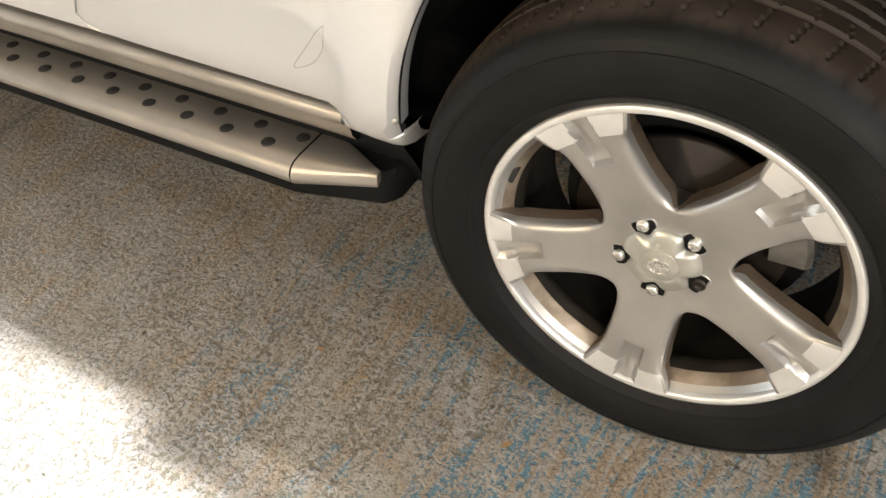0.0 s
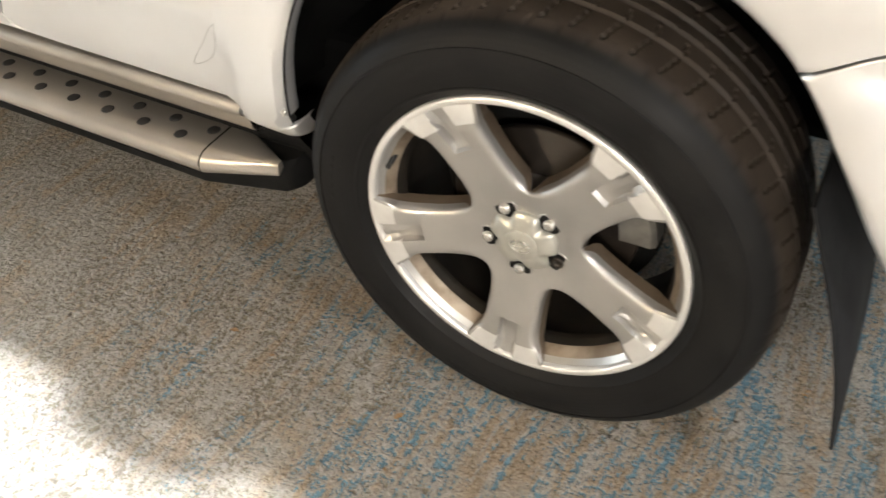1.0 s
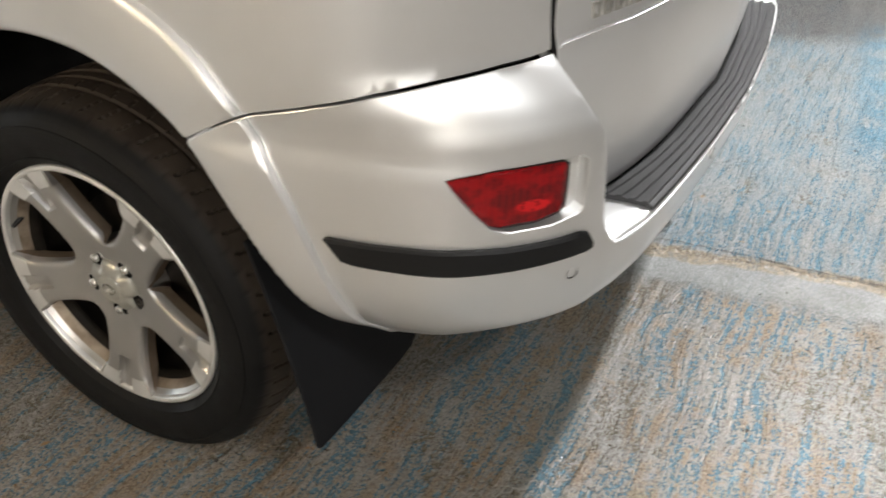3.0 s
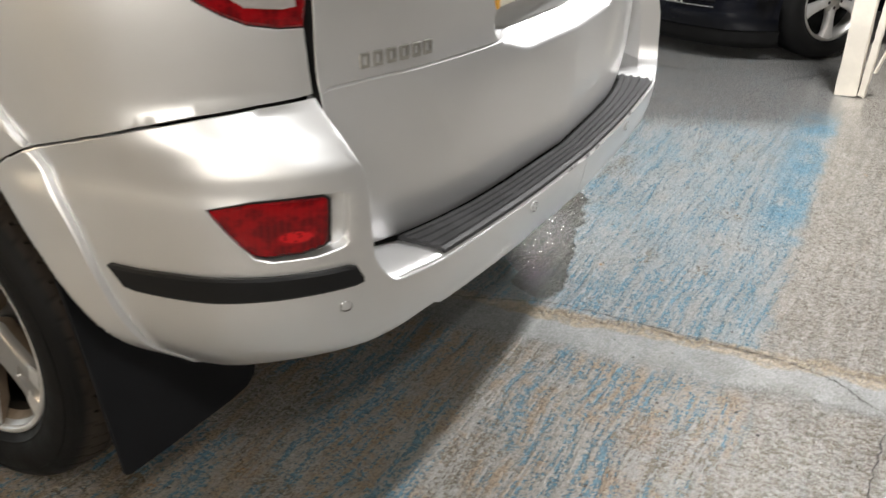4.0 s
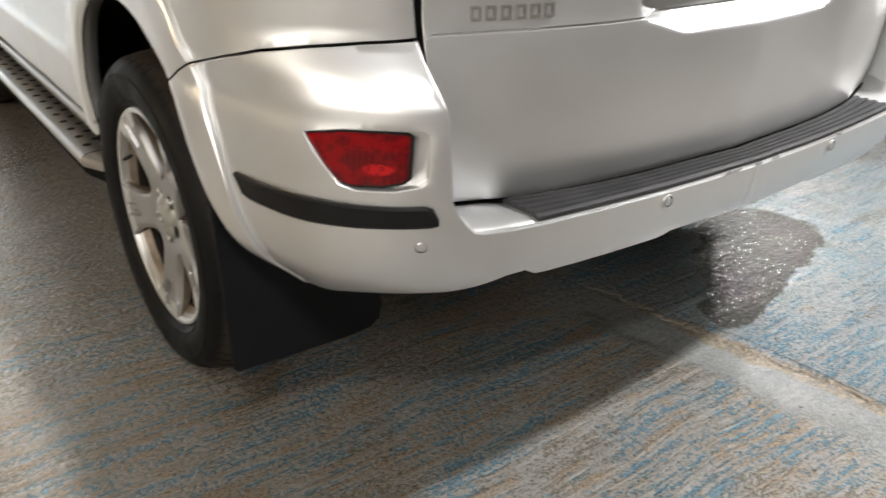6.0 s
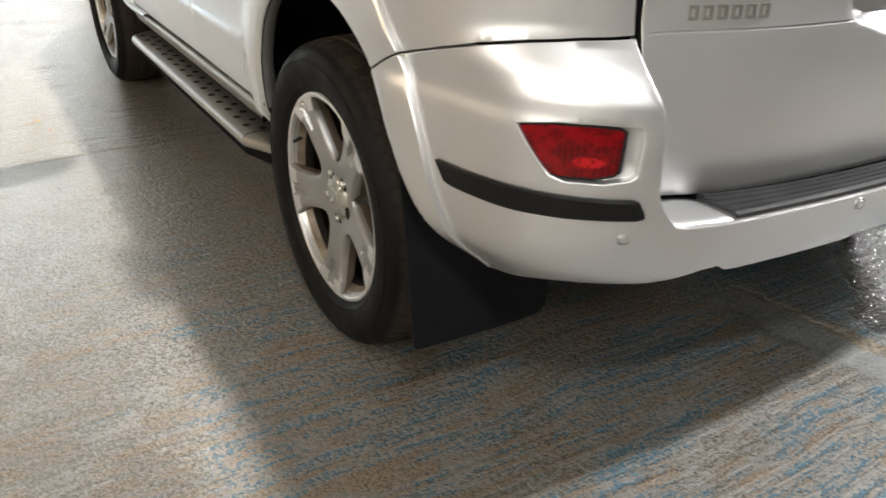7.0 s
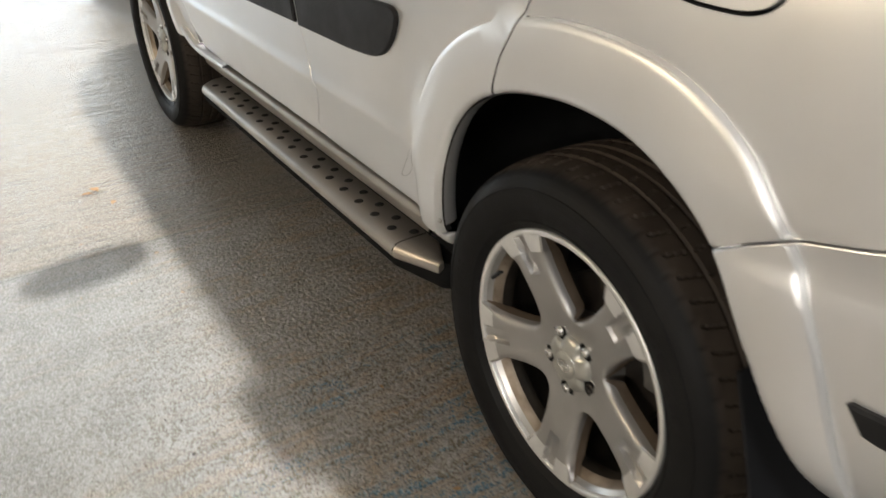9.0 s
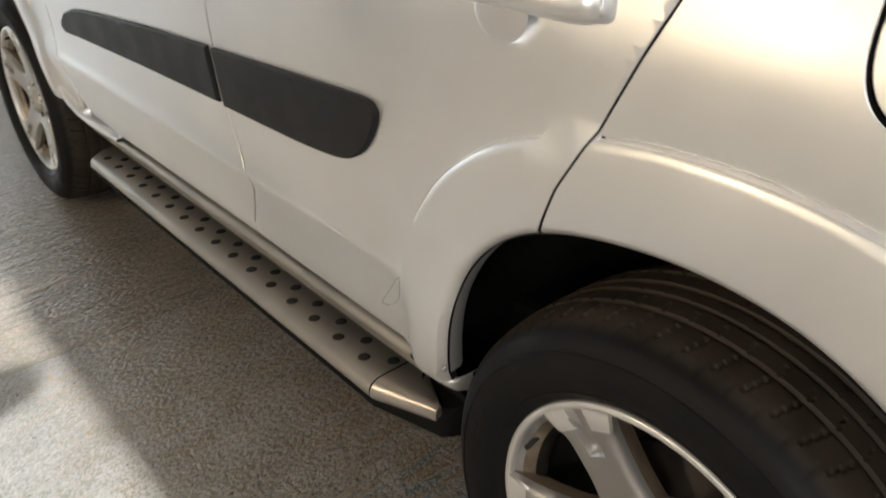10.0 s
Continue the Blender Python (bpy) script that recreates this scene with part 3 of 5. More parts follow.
def panel_mesh(name, poly, surf, mat, grid=0.016, depth=0.014, proud=0.0, edge=0.0013, holes=(), extra=(), step=None, jamb_shade=None, rails=()):
    """A sheet of the skin inside poly, with rounded edges that turn inwards by depth."""
    step = step or grid
    loops = [resample(list(l), step) for l in (poly, *holes)]
    insets = [shrunk(l, edge * (1 if k == 0 else -1)) for k, l in enumerate(loops)]
    pts, edges, bound = [], [], []
    for l in insets:
        b = len(pts)
        pts += [Vector(p) for p in l]
        edges += [(b + i, b + (i + 1) % len(l)) for i in range(len(l))]
        bound.append((b, len(l)))
    xs, zs = [p[0] for p in loops[0]], [p[1] for p in loops[0]]
    near = np.array([tuple(p) for p in pts])
    cand = list(extra)
    row, z = 0, min(zs) + grid * 0.5
    while z < max(zs):
        x = min(xs) + grid * (0.5 if row % 2 else 1.0)
        while x < max(xs):
            cand.append((x, z))
            x += grid
        z += grid * 0.866
        row += 1
    own = np.array(extra) if len(extra) else None
    for i, c in enumerate(cand):
        if own is not None and i >= len(extra) and np.min((own[:, 0] - c[0]) ** 2 + (own[:, 1] - c[1]) ** 2) < (0.5 * grid) ** 2:
            continue
        if i >= len(extra) and len(extra) and in_band(c):
            continue
        if inside(c, insets[0]) and not any(inside(c, h) for h in insets[1:]):
            if np.min((near[:, 0] - c[0]) ** 2 + (near[:, 1] - c[1]) ** 2) > (0.3 * step) ** 2:
                pts.append(Vector(c))
    for rail in rails:
        last = None
        for c in rail:
            ok = inside(c, insets[0]) and np.min((near[:, 0] - c[0]) ** 2 + (near[:, 1] - c[1]) ** 2) > (0.12 * step) ** 2
            if ok:
                pts.append(Vector(c))
                if last is not None:
                    edges.append((last, len(pts) - 1))
            last = len(pts) - 1 if ok else None
    cdt = delaunay_2d_cdt(pts, edges, [], 0, 1e-6)
    flat, tris = cdt[0], cdt[2]
    keep = []
    for t in tris:
        c = sum((flat[i] for i in t), Vector((0, 0))) / len(t)
        if inside(c, insets[0]) and not any(inside(c, h) for h in insets[1:]):
            keep.append(t)

    def at(p, off):
        d = 0.002
        o = Vector(surf(*p))
        n = (Vector(surf(p[0] + d, p[1])) - o).cross(Vector(surf(p[0], p[1] + d)) - o)
        n = n.normalized() if n.length > 0 else Vector((0, -1, 0))
        return o + n * off

    verts = [at(p, proud) for p in flat]
    faces, deep = [tuple(t) for t in keep], []
    back = {}
    for k, o in enumerate(cdt[3]):
        for i in o:
            back[i] = k
    for (b, n), loop in zip(bound, loops):
        rings = [[back.get(b + i, b + i) for i in range(n)]]
        for off in (proud - edge * 0.8, proud - depth):
            rings.append(list(range(len(verts), len(verts) + n)))
            verts += [at(p, off) for p in loop]
        for r0, r1 in zip(rings, rings[1:]):
            deep.append((len(faces), len(faces) + n, r1 is rings[-1]))
            for i in range(n):
                j = (i + 1) % n
                faces.append((r0[j], r0[i], r1[i], r1[j]))
    ids = [0] * len(faces)
    for lo, hi, last in deep:
        # dark turned-in edges: painted shade of the panel gaps, and the arch's dark liner
        if jamb_shade and last:
            ids[lo:hi] = [1] * (hi - lo)
    me = mesh_of(name, verts, faces, [mat, jamb_shade] if jamb_shade else mat, True, ids)
    bm = bmesh.new()
    bm.from_mesh(me)
    bmesh.ops.recalc_face_normals(bm, faces=bm.faces)
    for e in bm.edges:
        e.smooth = not (len(e.link_faces) == 2 and e.calc_face_angle(0) > radians(33))
    bm.to_mesh(me)
    bm.free()
    return me


def mirrored(me):
    """The same mesh on the other flank of the car."""
    co = [(v.co.x, 2 * YC - v.co.y, v.co.z) for v in me.vertices]
    other = mesh_of(me.name, co, [tuple(reversed(p.vertices)) for p in me.polygons], list(me.materials), True, [p.material_index for p in me.polygons])
    return sharpen(other, 33)


def both(name, me, parent, label=""):
    a = child(name, me, parent, label)
    child(name, mirrored(me), parent, label)
    return a


def arch_points(a0, a1, hub=0.0):
    pts = []
    for a in np.arange(a0, a1, 0.65):
        ri, ro = np.interp(a, *R_IN), np.interp(a, *R_OUT)
        for q in (0.02, 0.05, 0.1, 0.2, 0.35, 0.5, 0.65, 0.78, 0.88, 1.05):
            r = ri + (ro - ri) * q
            x, z = r * math.cos(radians(a)), 0.35 + r * math.sin(radians(a))
            pts.append(((u_at(x, z) if hub == 0 else u_of(hub - x)), z))
    return pts


def arch_rails(a0, a1, hub=0.0):
    """Lines along the arch's outer edge, which the skin's faces keep to."""
    out = []
    for q in (0.955, 0.985, 1.0, 1.02):
        row = []
        for a in np.arange(a0, a1, 0.65):
            ri, ro = np.interp(a, *R_IN), np.interp(a, *R_OUT)
            r = ri + (ro - ri) * q
            x, z = r * math.cos(radians(a)), 0.35 + r * math.sin(radians(a))
            row.append(((u_at(x, z) if hub == 0 else u_of(hub - x)), z))
        out.append(row)
    return out


def arch_edge(a0, a1, hub=0.0, n=40):
    out = []
    for a in np.linspace(a0, a1, n):
        r = np.interp(a, *R_IN)
        x, z = r * math.cos(radians(a)), 0.35 + r * math.sin(radians(a))
        out.append((u_at(x, z) if hub == 0 else u_of(hub - x), z))
    return out


car = thing("silver_car", "silver five-door off-road car with dark side mouldings and alloy wheels", "car", (0, 0, 0))
G = 0.0020  # half of a panel gap


def crease_rows(u0, u1):
    """Close rows of points along the crease low on the doors."""
    return [(u, z) for u in np.arange(u0, u1, 0.014) for z in (0.604, 0.6115, 0.618, 0.6235, 0.631, 0.638, 0.646)]


# rear door: its rear edge crosses the wheel arch
A_DOOR = math.degrees(math.atan2(0.786 - 0.35, -0.167))
rear_seam = [(-0.167, 0.794), (-0.143, 0.855), (-0.108, 0.915), (-0.077, 0.976), (-0.05, 1.031), (-0.03, 1.072), (-0.008, 1.12)]
mid_seam = [(-1.0, 1.12), (-1.0, 0.98), (-0.997, 0.84), (-0.984, 0.727), (-0.970, 0.698), (-0.949, 0.654), (-0.925, 0.619), (-0.911, 0.6), (-0.916, 0.585), (-0.946, 0.5325), (-0.970, 0.492), (-0.96, 0.472), (-0.925, 0.462)]
arch_front = arch_edge(A_DOOR + 0.8, 163, n=30)
low_end = [(-0.371, 0.444), (-0.386, 0.436), (-0.43, 0.432), (-0.47, 0.440), (-0.497, 0.455)]
GR = 0.0027  # the wider gap behind the rear door
door_poly = [(x - GR, z) for x, z in rear_seam[::-1]] + arch_front + low_end + [(-0.6, 0.456), (-0.85, 0.459)] + [(x + 0.0019, z) for x, z in mid_seam[::-1]]
door = both("rear_door", panel_mesh("rear_door", door_poly, side, PAINT, 0.015, jamb_shade=LINER, extra=arch_points(A_DOOR, 163) + crease_rows(-0.96, -0.56), rails=arch_rails(A_DOOR - 3, 150)), car)
front_poly = [(x - 0.0019, z) for x, z in mid_seam] + [(-1.3, 0.462), (-1.75, 0.462), (-1.90, 0.47), (-1.965, 0.52), (-2.0, 0.62), (-2.02, 0.8), (-2.03, 1.12)]
both("front_door", panel_mesh("front_door", front_poly, side, PAINT, 0.022, step=0.016, extra=crease_rows(-1.97, -0.92)), car)

# quarter panel above the bumper seam
seam = [(u_of(0.300), 0.728), (u_of(0.345), 0.752), (u_of(0.39), 0.771), (u_of(0.443), 0.788), (u_of(0.49), 0.803), (u_of(0.56), 0.822), (u_of(0.624), 0.833), (u_of(0.676), 0.840), (u_of(0.716), 0.8435)]
light_edge = [(u_of(0.616), 1.0), (u_of(0.632), 0.98), (u_of(0.653), 0.961), (u_of(0.673), 0.947), (u_of(0.696), 0.9395), (u_of(0.7135), 0.937)]
A_Q = math.degrees(math.atan2(0.728 - 0.35, 0.295))
quarter_poly = (
    [(u, z + G) for u, z in seam]
    + [(u, z - G) for u, z in light_edge[::-1]]
    + [(u_of(0.60) , 1.03), (u_of(0.585), 1.12)]
    + [(x + GR - G, z) for x, z in rear_seam[::-1]]
    + arch_edge(A_DOOR - 0.8, A_Q + 0.3, n=44)
)
fuel = [(0.24 + 0.102 * math.copysign(abs(math.cos(a)) ** 0.62, math.cos(a)), 1.094 + 0.098 * math.copysign(abs(math.sin(a)) ** 0.62, math.sin(a))) for a in np.linspace(0, 2 * math.pi, 60, endpoint=False)]
fuel_cut = [(u, z) for u, z in fuel]
top_q = 1.21
quarter_poly = [(u, z if z < 1.119 else top_q) for u, z in quarter_poly]
quarter_poly = [((u + 0.04) if z == top_q and u < 0.3 else u, z) for u, z in quarter_poly]
both("quarter_panel", panel_mesh("quarter_panel", quarter_poly, side, PAINT, 0.014, jamb_shade=LINER, holes=[fuel_cut], extra=arch_points(A_Q - 7, A_DOOR), rails=arch_rails(A_Q - 7, A_DOOR + 4)), car)
child("fuel_flap", panel_mesh("fuel_flap", [(0.24 + (u - 0.24) * 0.95, 1.094 + (z - 1.094) * 0.95) for u, z in fuel], side, PAINT, 0.016), car)

# black plate behind the flap, for the shade in the gap round it
child("fuel_gap_shade", panel_mesh("fuel_gap_shade", shrunk(fuel_cut, -0.003), side, BLACK, 0.03, 0.003, -0.011, 0.001), car)
# black strips behind the door gaps stand for the shade in them
for line in (rear_seam, mid_seam):
    back = [[Vector(side(u - 0.009, z)) + Vector((0, 0.005, 0)), Vector(side(u + 0.009, z)) + Vector((0, 0.005, 0))] for u, z in spline(line, 4)]
    both("door_gap_shade", sweep("door_gap_shade", back, BLACK), car)

# rear bumper: the corner, with the hollow for the lamp
UE = float(US[256]) + 0.009


def u_rear(y):
    return float(np.interp(y, LOWER[240:, 1], US[240:]))


fog = [(0.650, 0.716), (0.704, 0.7255), (0.757, 0.7275), (0.7885, 0.7265), (0.7935, 0.72), (0.7925, 0.69), (0.7905, 0.652), (0.785, 0.645), (0.761, 0.637), (0.718, 0.6355), (0.700, 0.642), (0.688, 0.658), (0.665, 0.692)]
fog_u = [(u_of(x, True), z) for x, z in fog]
bumper_poly = (
    [(u, z - G) for u, z in seam]
    + [(UE - 0.012, 0.825), (UE, 0.765), (UE + 0.003, 0.75), (UE + 0.004, 0.70), (UE + 0.006, 0.62), (UE + 0.012, 0.598), (UE + 0.022, 0.58), (UE + 0.034, 0.566), (UE + 0.05, 0.562)]
    + [(u_rear(y), z) for y, z in ((0.36, 0.561), (0.6, 0.561), (YC + 0.02, 0.561), (YC + 0.02, 0.470), (0.66, 0.470), (0.635, 0.459), (0.5, 0.457), (0.385, 0.458), (0.36, 0.46), (0.335, 0.476), (0.30, 0.472), (0.25, 0.455), (0.20, 0.450))]
    + [(u_of(0.79, True), 0.449), (u_of(0.76, True), 0.445), (u_of(0.72, True), 0.437), (u_of(0.66, True), 0.421), (u_of(0.61, True), 0.408), (u_of(0.575, True), 0.399)]
    + arch_edge(5.0, A_Q - 0.3, n=44)
)
corner = panel_mesh("bumper_corner", bumper_poly, side, PAINT, 0.0125, 0.05, holes=[fog_u], extra=arch_points(6.2, A_Q + 4), rails=arch_rails(6.2, A_Q + 6), edge=0.0016)
bumper = both("rear_bumper", corner, car)
FOG_U0 = min(u for u, z in fog_u)
lens_u = [(FOG_U0 + (u - FOG_U0) * 0.885, 0.6825 + (z - 0.6825) * 0.93 + 0.0005) for u, z in shrunk(fog_u, 0.002)]
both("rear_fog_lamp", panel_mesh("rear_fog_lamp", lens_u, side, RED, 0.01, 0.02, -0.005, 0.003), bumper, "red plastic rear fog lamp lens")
both("lamp_gasket", panel_mesh("lamp_gasket", shrunk(lens_u, -0.0034), side, LINER, 0.02, 0.01, -0.0085, 0.001), bumper, "black rubber gasket round the fog lamp")
both("lamp_recess", panel_mesh("lamp_recess", shrunk(fog_u, -0.004), side, PAINT, 0.02, 0.004, -0.022, 0.002), bumper)
strip = [(0.4885, 0.6125), (0.494, 0.6155), (0.506, 0.6150), (0.60, 0.617), (0.668, 0.6165), (0.716, 0.614), (0.762, 0.6145), (0.788, 0.616), (0.795, 0.612), (0.8, 0.594), (0.8, 0.586), (0.794, 0.5825), (0.765, 0.580), (0.720, 0.577), (0.66, 0.5765), (0.603, 0.577), (0.53, 0.5785), (0.512, 0.582)]
both("corner_moulding", panel_mesh("corner_moulding", [(u_of(x, True), z) for x, z in strip], side, PLASTIC, 0.012, 0.012, 0.009, 0.004), bumper, "black plastic corner moulding")

# the bumper's middle: one section drawn along its plan line
mid_plan = spline([(0.815, 0.215), (0.829, 0.27), (0.850, 0.36), (0.876, 0.62), (0.886, 0.872)], 8)
mid_plan = np.vstack([mid_plan, np.c_[mid_plan[::-1][1:, 0], 2 * YC - mid_plan[::-1][1:, 1]]])


def mid_section(x, y):
    yy = YC - abs(y - YC)
    rise = 0.03 * (1 - smooth01((yy - 0.205) / 0.05)) + 0.005 * (1 - smooth01((yy - 0.31) / 0.035))
    prof = [(-0.13, 0.560 + rise * 1.2), (-0.088, 0.565 + rise), (-0.05, 0.568 + rise * 0.6), (-0.02, 0.5685 + rise * 0.2), (-0.011, 0.5675), (-0.006, 0.5650), (-0.003, 0.5615), (-0.0025, 0.5575)]
    return [Vector((x + a, y, z)) for a, z in prof]


both_mid = sweep("bumper_middle", [mid_section(x, y) for x, y in mid_plan], PAINT)
child("bumper_middle", sharpen(both_mid, 60), car)


# the wall between the bumper's corner and the tailgate
ret = []
for z in np.linspace(0.575, 0.838, 24):
    e = side(float(np.interp(z, [0.575, 0.598, 0.62, 0.75, 0.765, 0.825, 0.838], [UE + 0.022, UE + 0.012, UE + 0.006, UE + 0.003, UE, UE - 0.012, UE - 0.016])) - 0.002, z)
    g = gate(0.2195, z) + np.array([-0.025, -0.004, 0])
    k = np.array([0.5 * (e[0] + g[0]), max(e[1], g[1]) + 0.004, z])
    ret.append([Vector((1 - t) ** 2 * e + 2 * t * (1 - t) * k + t * t * g) for t in np.linspace(0, 1, 9)])
both("bumper_return", sweep("bumper_return", ret, PAINT), car)


# ribbed step pad on the bumper
def pad_mesh():
    secs = []
    for t in np.linspace(0, 1, 60):
        y = 0.348 + t * (2 * YC - 0.696)
        x = float(np.interp(y, mid_plan[:, 1], mid_plan[:, 0]))
        back = float(gate(y, 0.574)[0]) - x
        prof = [(back + 0.0065, 0.5645), (back + 0.0068, 0.572), (back + 0.0085, 0.5752)]
        for k in range(4):
            c = back + 0.0185 + k * (-0.0175 - back - 0.0185) / 3
            prof += [(c - 0.0052, 0.5755), (c - 0.0036, 0.5785), (c + 0.0036, 0.5785), (c + 0.0052, 0.5755)]
        prof += [(-0.0105, 0.575), (-0.0055, 0.572), (-0.004, 0.5665)]
        secs.append([Vector((x + a, y, z)) for a, z in prof])
    return sharpen(sweep("step_pad", secs, PAD, True), 40)


# black strip laid below the tailgate as the shade of its gap to the pad
shade_rows = []
for y in np.linspace(0.236, 2 * YC - 0.236, 60):
    x = float(np.interp(y, mid_plan[:, 1], mid_plan[:, 0]))
    sec = sorted((v.x, v.z) for v in mid_section(x, y))
    g = float(gate(y, 0.574)[0])
    shade_rows.append([Vector((a, y, float(np.interp(a, *zip(*sec))) + 0.0014)) for a in np.linspace(g - 0.03, g + 0.0062, 5)])
child("pad_gap_shade", sweep("pad_gap_shade", shade_rows, BLACK), car)
child("step_pad", pad_mesh(), car, "dark ribbed plastic bumper step pad")


def sensor_mesh():
    return revolve("parking_sensor", [(0.0, -0.0016), (0.0072, -0.0014), (0.0082, -0.0006), (0.0085, 0.0012), (0.0098, 0.0012), (0.0101, -0.0009), (0.0113, -0.0009), (0.0122, 0.002)], [PAINT, LINER], 28, [0, 0, 1, 1, 1, 0, 0])


sens = sensor_mesh()
for y in (0.17, 0.621, 2 * YC - 0.621, 2 * YC - 0.17):
    yy = YC - abs(y - YC)
    if yy < 0.3:
        p = side(u_of(0.785, True), 0.548)
        q = side(u_of(0.785, True) + 0.01, 0.548)
        ang = math.atan2(q[1] - p[1], q[0] - p[0])
    else:
        p, ang = np.array([0.8755, yy, 0.543]), radians(88)
    if y > YC:
        p, ang = np.array([p[0], 2 * YC - p[1], p[2]]), math.pi - ang
    child("parking_sensor", sens, car, "", Matrix.Translation(p) @ Matrix.Rotation(ang, 4, "Z"))

# tailgate
tailgate = child("tailgate", panel_mesh("tailgate", [(0.222, 0.596), (0.2195, 0.70), (0.2165, 0.84), (0.219, 0.95), (0.223, 1.21)] + [(2 * YC - 0.223, 1.21), (2 * YC - 0.219, 0.95), (2 * YC - 0.2165, 0.84), (2 * YC - 0.2205, 0.70), (2 * YC - 0.222, 0.604), (2 * YC - 0.24, 0.577), (2 * YC - 0.36, 0.571), (YC, 0.573), (0.36, 0.571), (0.24, 0.575)], lambda y, z: gate(y, z), PAINT, 0.016, 0.03, jamb_shade=LINER, extra=[(y, z) for y in np.arange(0.23, 1.54, 0.012) for z in (0.842, 0.8447, 0.847, 0.8493, 0.852)] + [(y, z) for y in np.arange(0.55, 2 * YC - 0.54, 0.011) for z in np.r_[np.arange(0.80, 0.839, 0.0055), np.arange(0.857, 0.89, 0.0055)]]), car)
child("gate_seal", sweep("gate_seal", [[Vector((float(gate(y, 0.6)[0]) - 0.012, y, 0.578)), Vector((float(gate(y, 0.6)[0]) - 0.012, y, 0.60))] for y in np.linspace(0.22, 2 * YC - 0.22, 40)], LINER), tailgate)
plate = child("number_plate", box_mesh("number_plate", (0.006, 0.52, 0.111), PLATE, 0.002), tailgate, "cream number plate with an amber edge", Matrix.Translation((0.796, YC - 0.012, 0.952)))
child("plate_edge", box_mesh("plate_edge", (0.008, 0.008, 0.113), AMBER, 0.001), plate, "", Matrix.Translation((0, -0.262, 0)))
def badge_mesh():
    """A small upright frame of rounded bars."""
    secs = []
    for y, z, n, u in ((-0.006, -0.0085, -1, -1), (0.006, -0.0085, 1, -1), (0.006, 0.0085, 1, 1), (-0.006, 0.0085, -1, 1), (-0.006, -0.0085, -1, -1)):
        secs.append([Vector((dx, y + n * s, z + u * s)) for dx, s in ((0.0, 0.0025), (0.003, 0.0019), (0.0034, 0.0), (0.003, -0.0019), (0.0, -0.0025))])
    return sharpen(sweep("badge_bar", secs, DULL), 60)


badge = badge_mesh()
for k in range(6):
    y = 0.293 + k * 0.0224
    x = float(gate(y, 0.874)[0])
    ang = math.atan2(float(gate(y + 0.01, 0.874)[0]) - float(gate(y - 0.01, 0.874)[0]), 0.02)
    child("badge_bar", badge, tailgate, "chrome badge bar", Matrix.Translation((x + 0.0015, y, 0.874)) @ Matrix.Rotation(-ang, 4, "Z"))

# tail lamp
lamp_poly = light_edge + [(u_of(0.718), 1.0), (u_of(0.716), 1.19), (u_of(0.66), 1.19), (u_of(0.60), 1.08)]
tail = both("tail_lamp", panel_mesh("tail_lamp", lamp_poly, side, RED, 0.012, 0.03, 0.002, 0.004), car, "red tail lamp with a clear inner lens")
inner_lamp = [(u_of(0.652), 0.99), (u_of(0.672), 0.968), (u_of(0.7), 0.9625), (u_of(0.7095), 0.964), (u_of(0.7095), 1.04), (u_of(0.64), 1.04)]
both("clear_lens", panel_mesh("clear_lens", inner_lamp, side, SIDELIGHT, 0.012, 0.008, 0.0035, 0.002), tail, "clear lens")

# side mouldings, handles
mould_a = [(-1.89, 0.722), (-1.88, 0.741), (-1.845, 0.763), (-1.77, 0.784), (-1.66, 0.797), (-1.308, 0.825), (-1.012, 0.841), (-1.000, 0.738), (-1.358, 0.729), (-1.77, 0.714), (-1.87, 0.708)]
rear_end = spline([(-0.66, 0.8595), (-0.576, 0.8638), (-0.525, 0.8655), (-0.501, 0.8635), (-0.4895, 0.855), (-0.488, 0.843), (-0.497, 0.822), (-0.51, 0.801), (-0.53, 0.780), (-0.559, 0.7615), (-0.592, 0.7515), (-0.64, 0.7455), (-0.72, 0.7405)], 5)
mould_b = [(-0.990, 0.8415), (-0.734, 0.856)] + [(float(x), float(z)) for x, z in rear_end] + [(-0.976, 0.735)]
both("side_moulding", panel_mesh("side_moulding", mould_a, side, PLASTIC, 0.016, 0.014, 0.009, 0.004), car, "dark plastic side moulding")
both("side_moulding", panel_mesh("side_moulding", mould_b, side, PLASTIC, 0.016, 0.014, 0.009, 0.004), car, "dark plastic side moulding")


def handle_at(x):
    secs = []
    for t in np.linspace(0, 1, 15):
        s = math.sin(math.pi * t)
        cx, out = x + (t - 0.5) * 0.235, 0.008 + 0.020 * min(1.0, s * 1.5)
        h = 0.011 + 0.006 * min(1, s * 2)
        secs.append([Vector((cx, -0.013 - out * 0.5 - out * 0.5 * math.cos(a), 1.052 + h * math.sin(a))) for a in np.linspace(0, 2 * math.pi, 14, endpoint=False)])
    return sweep("door_handle", secs, PAINT, True)


for hx in (-0.225, -1.22):
    both("door_handle", handle_at(hx), car)
    cup = []
    for t in np.linspace(0, 1, 8):
        cup.append([Vector((hx - 0.018 + 0.042 * math.sin(t * math.pi / 2) * math.cos(a), -0.0185 + 0.012 * (1 - math.cos(t * math.pi / 2)) * 0 - 0.004 * math.cos(t * math.pi / 2), 1.03 + 0.036 * math.sin(t * math.pi / 2) * math.sin(a))) for a in np.linspace(0, 2 * math.pi, 24, endpoint=False)])
    both("handle_cup", sweep("handle_cup", cup, PAINT, True, False), car)

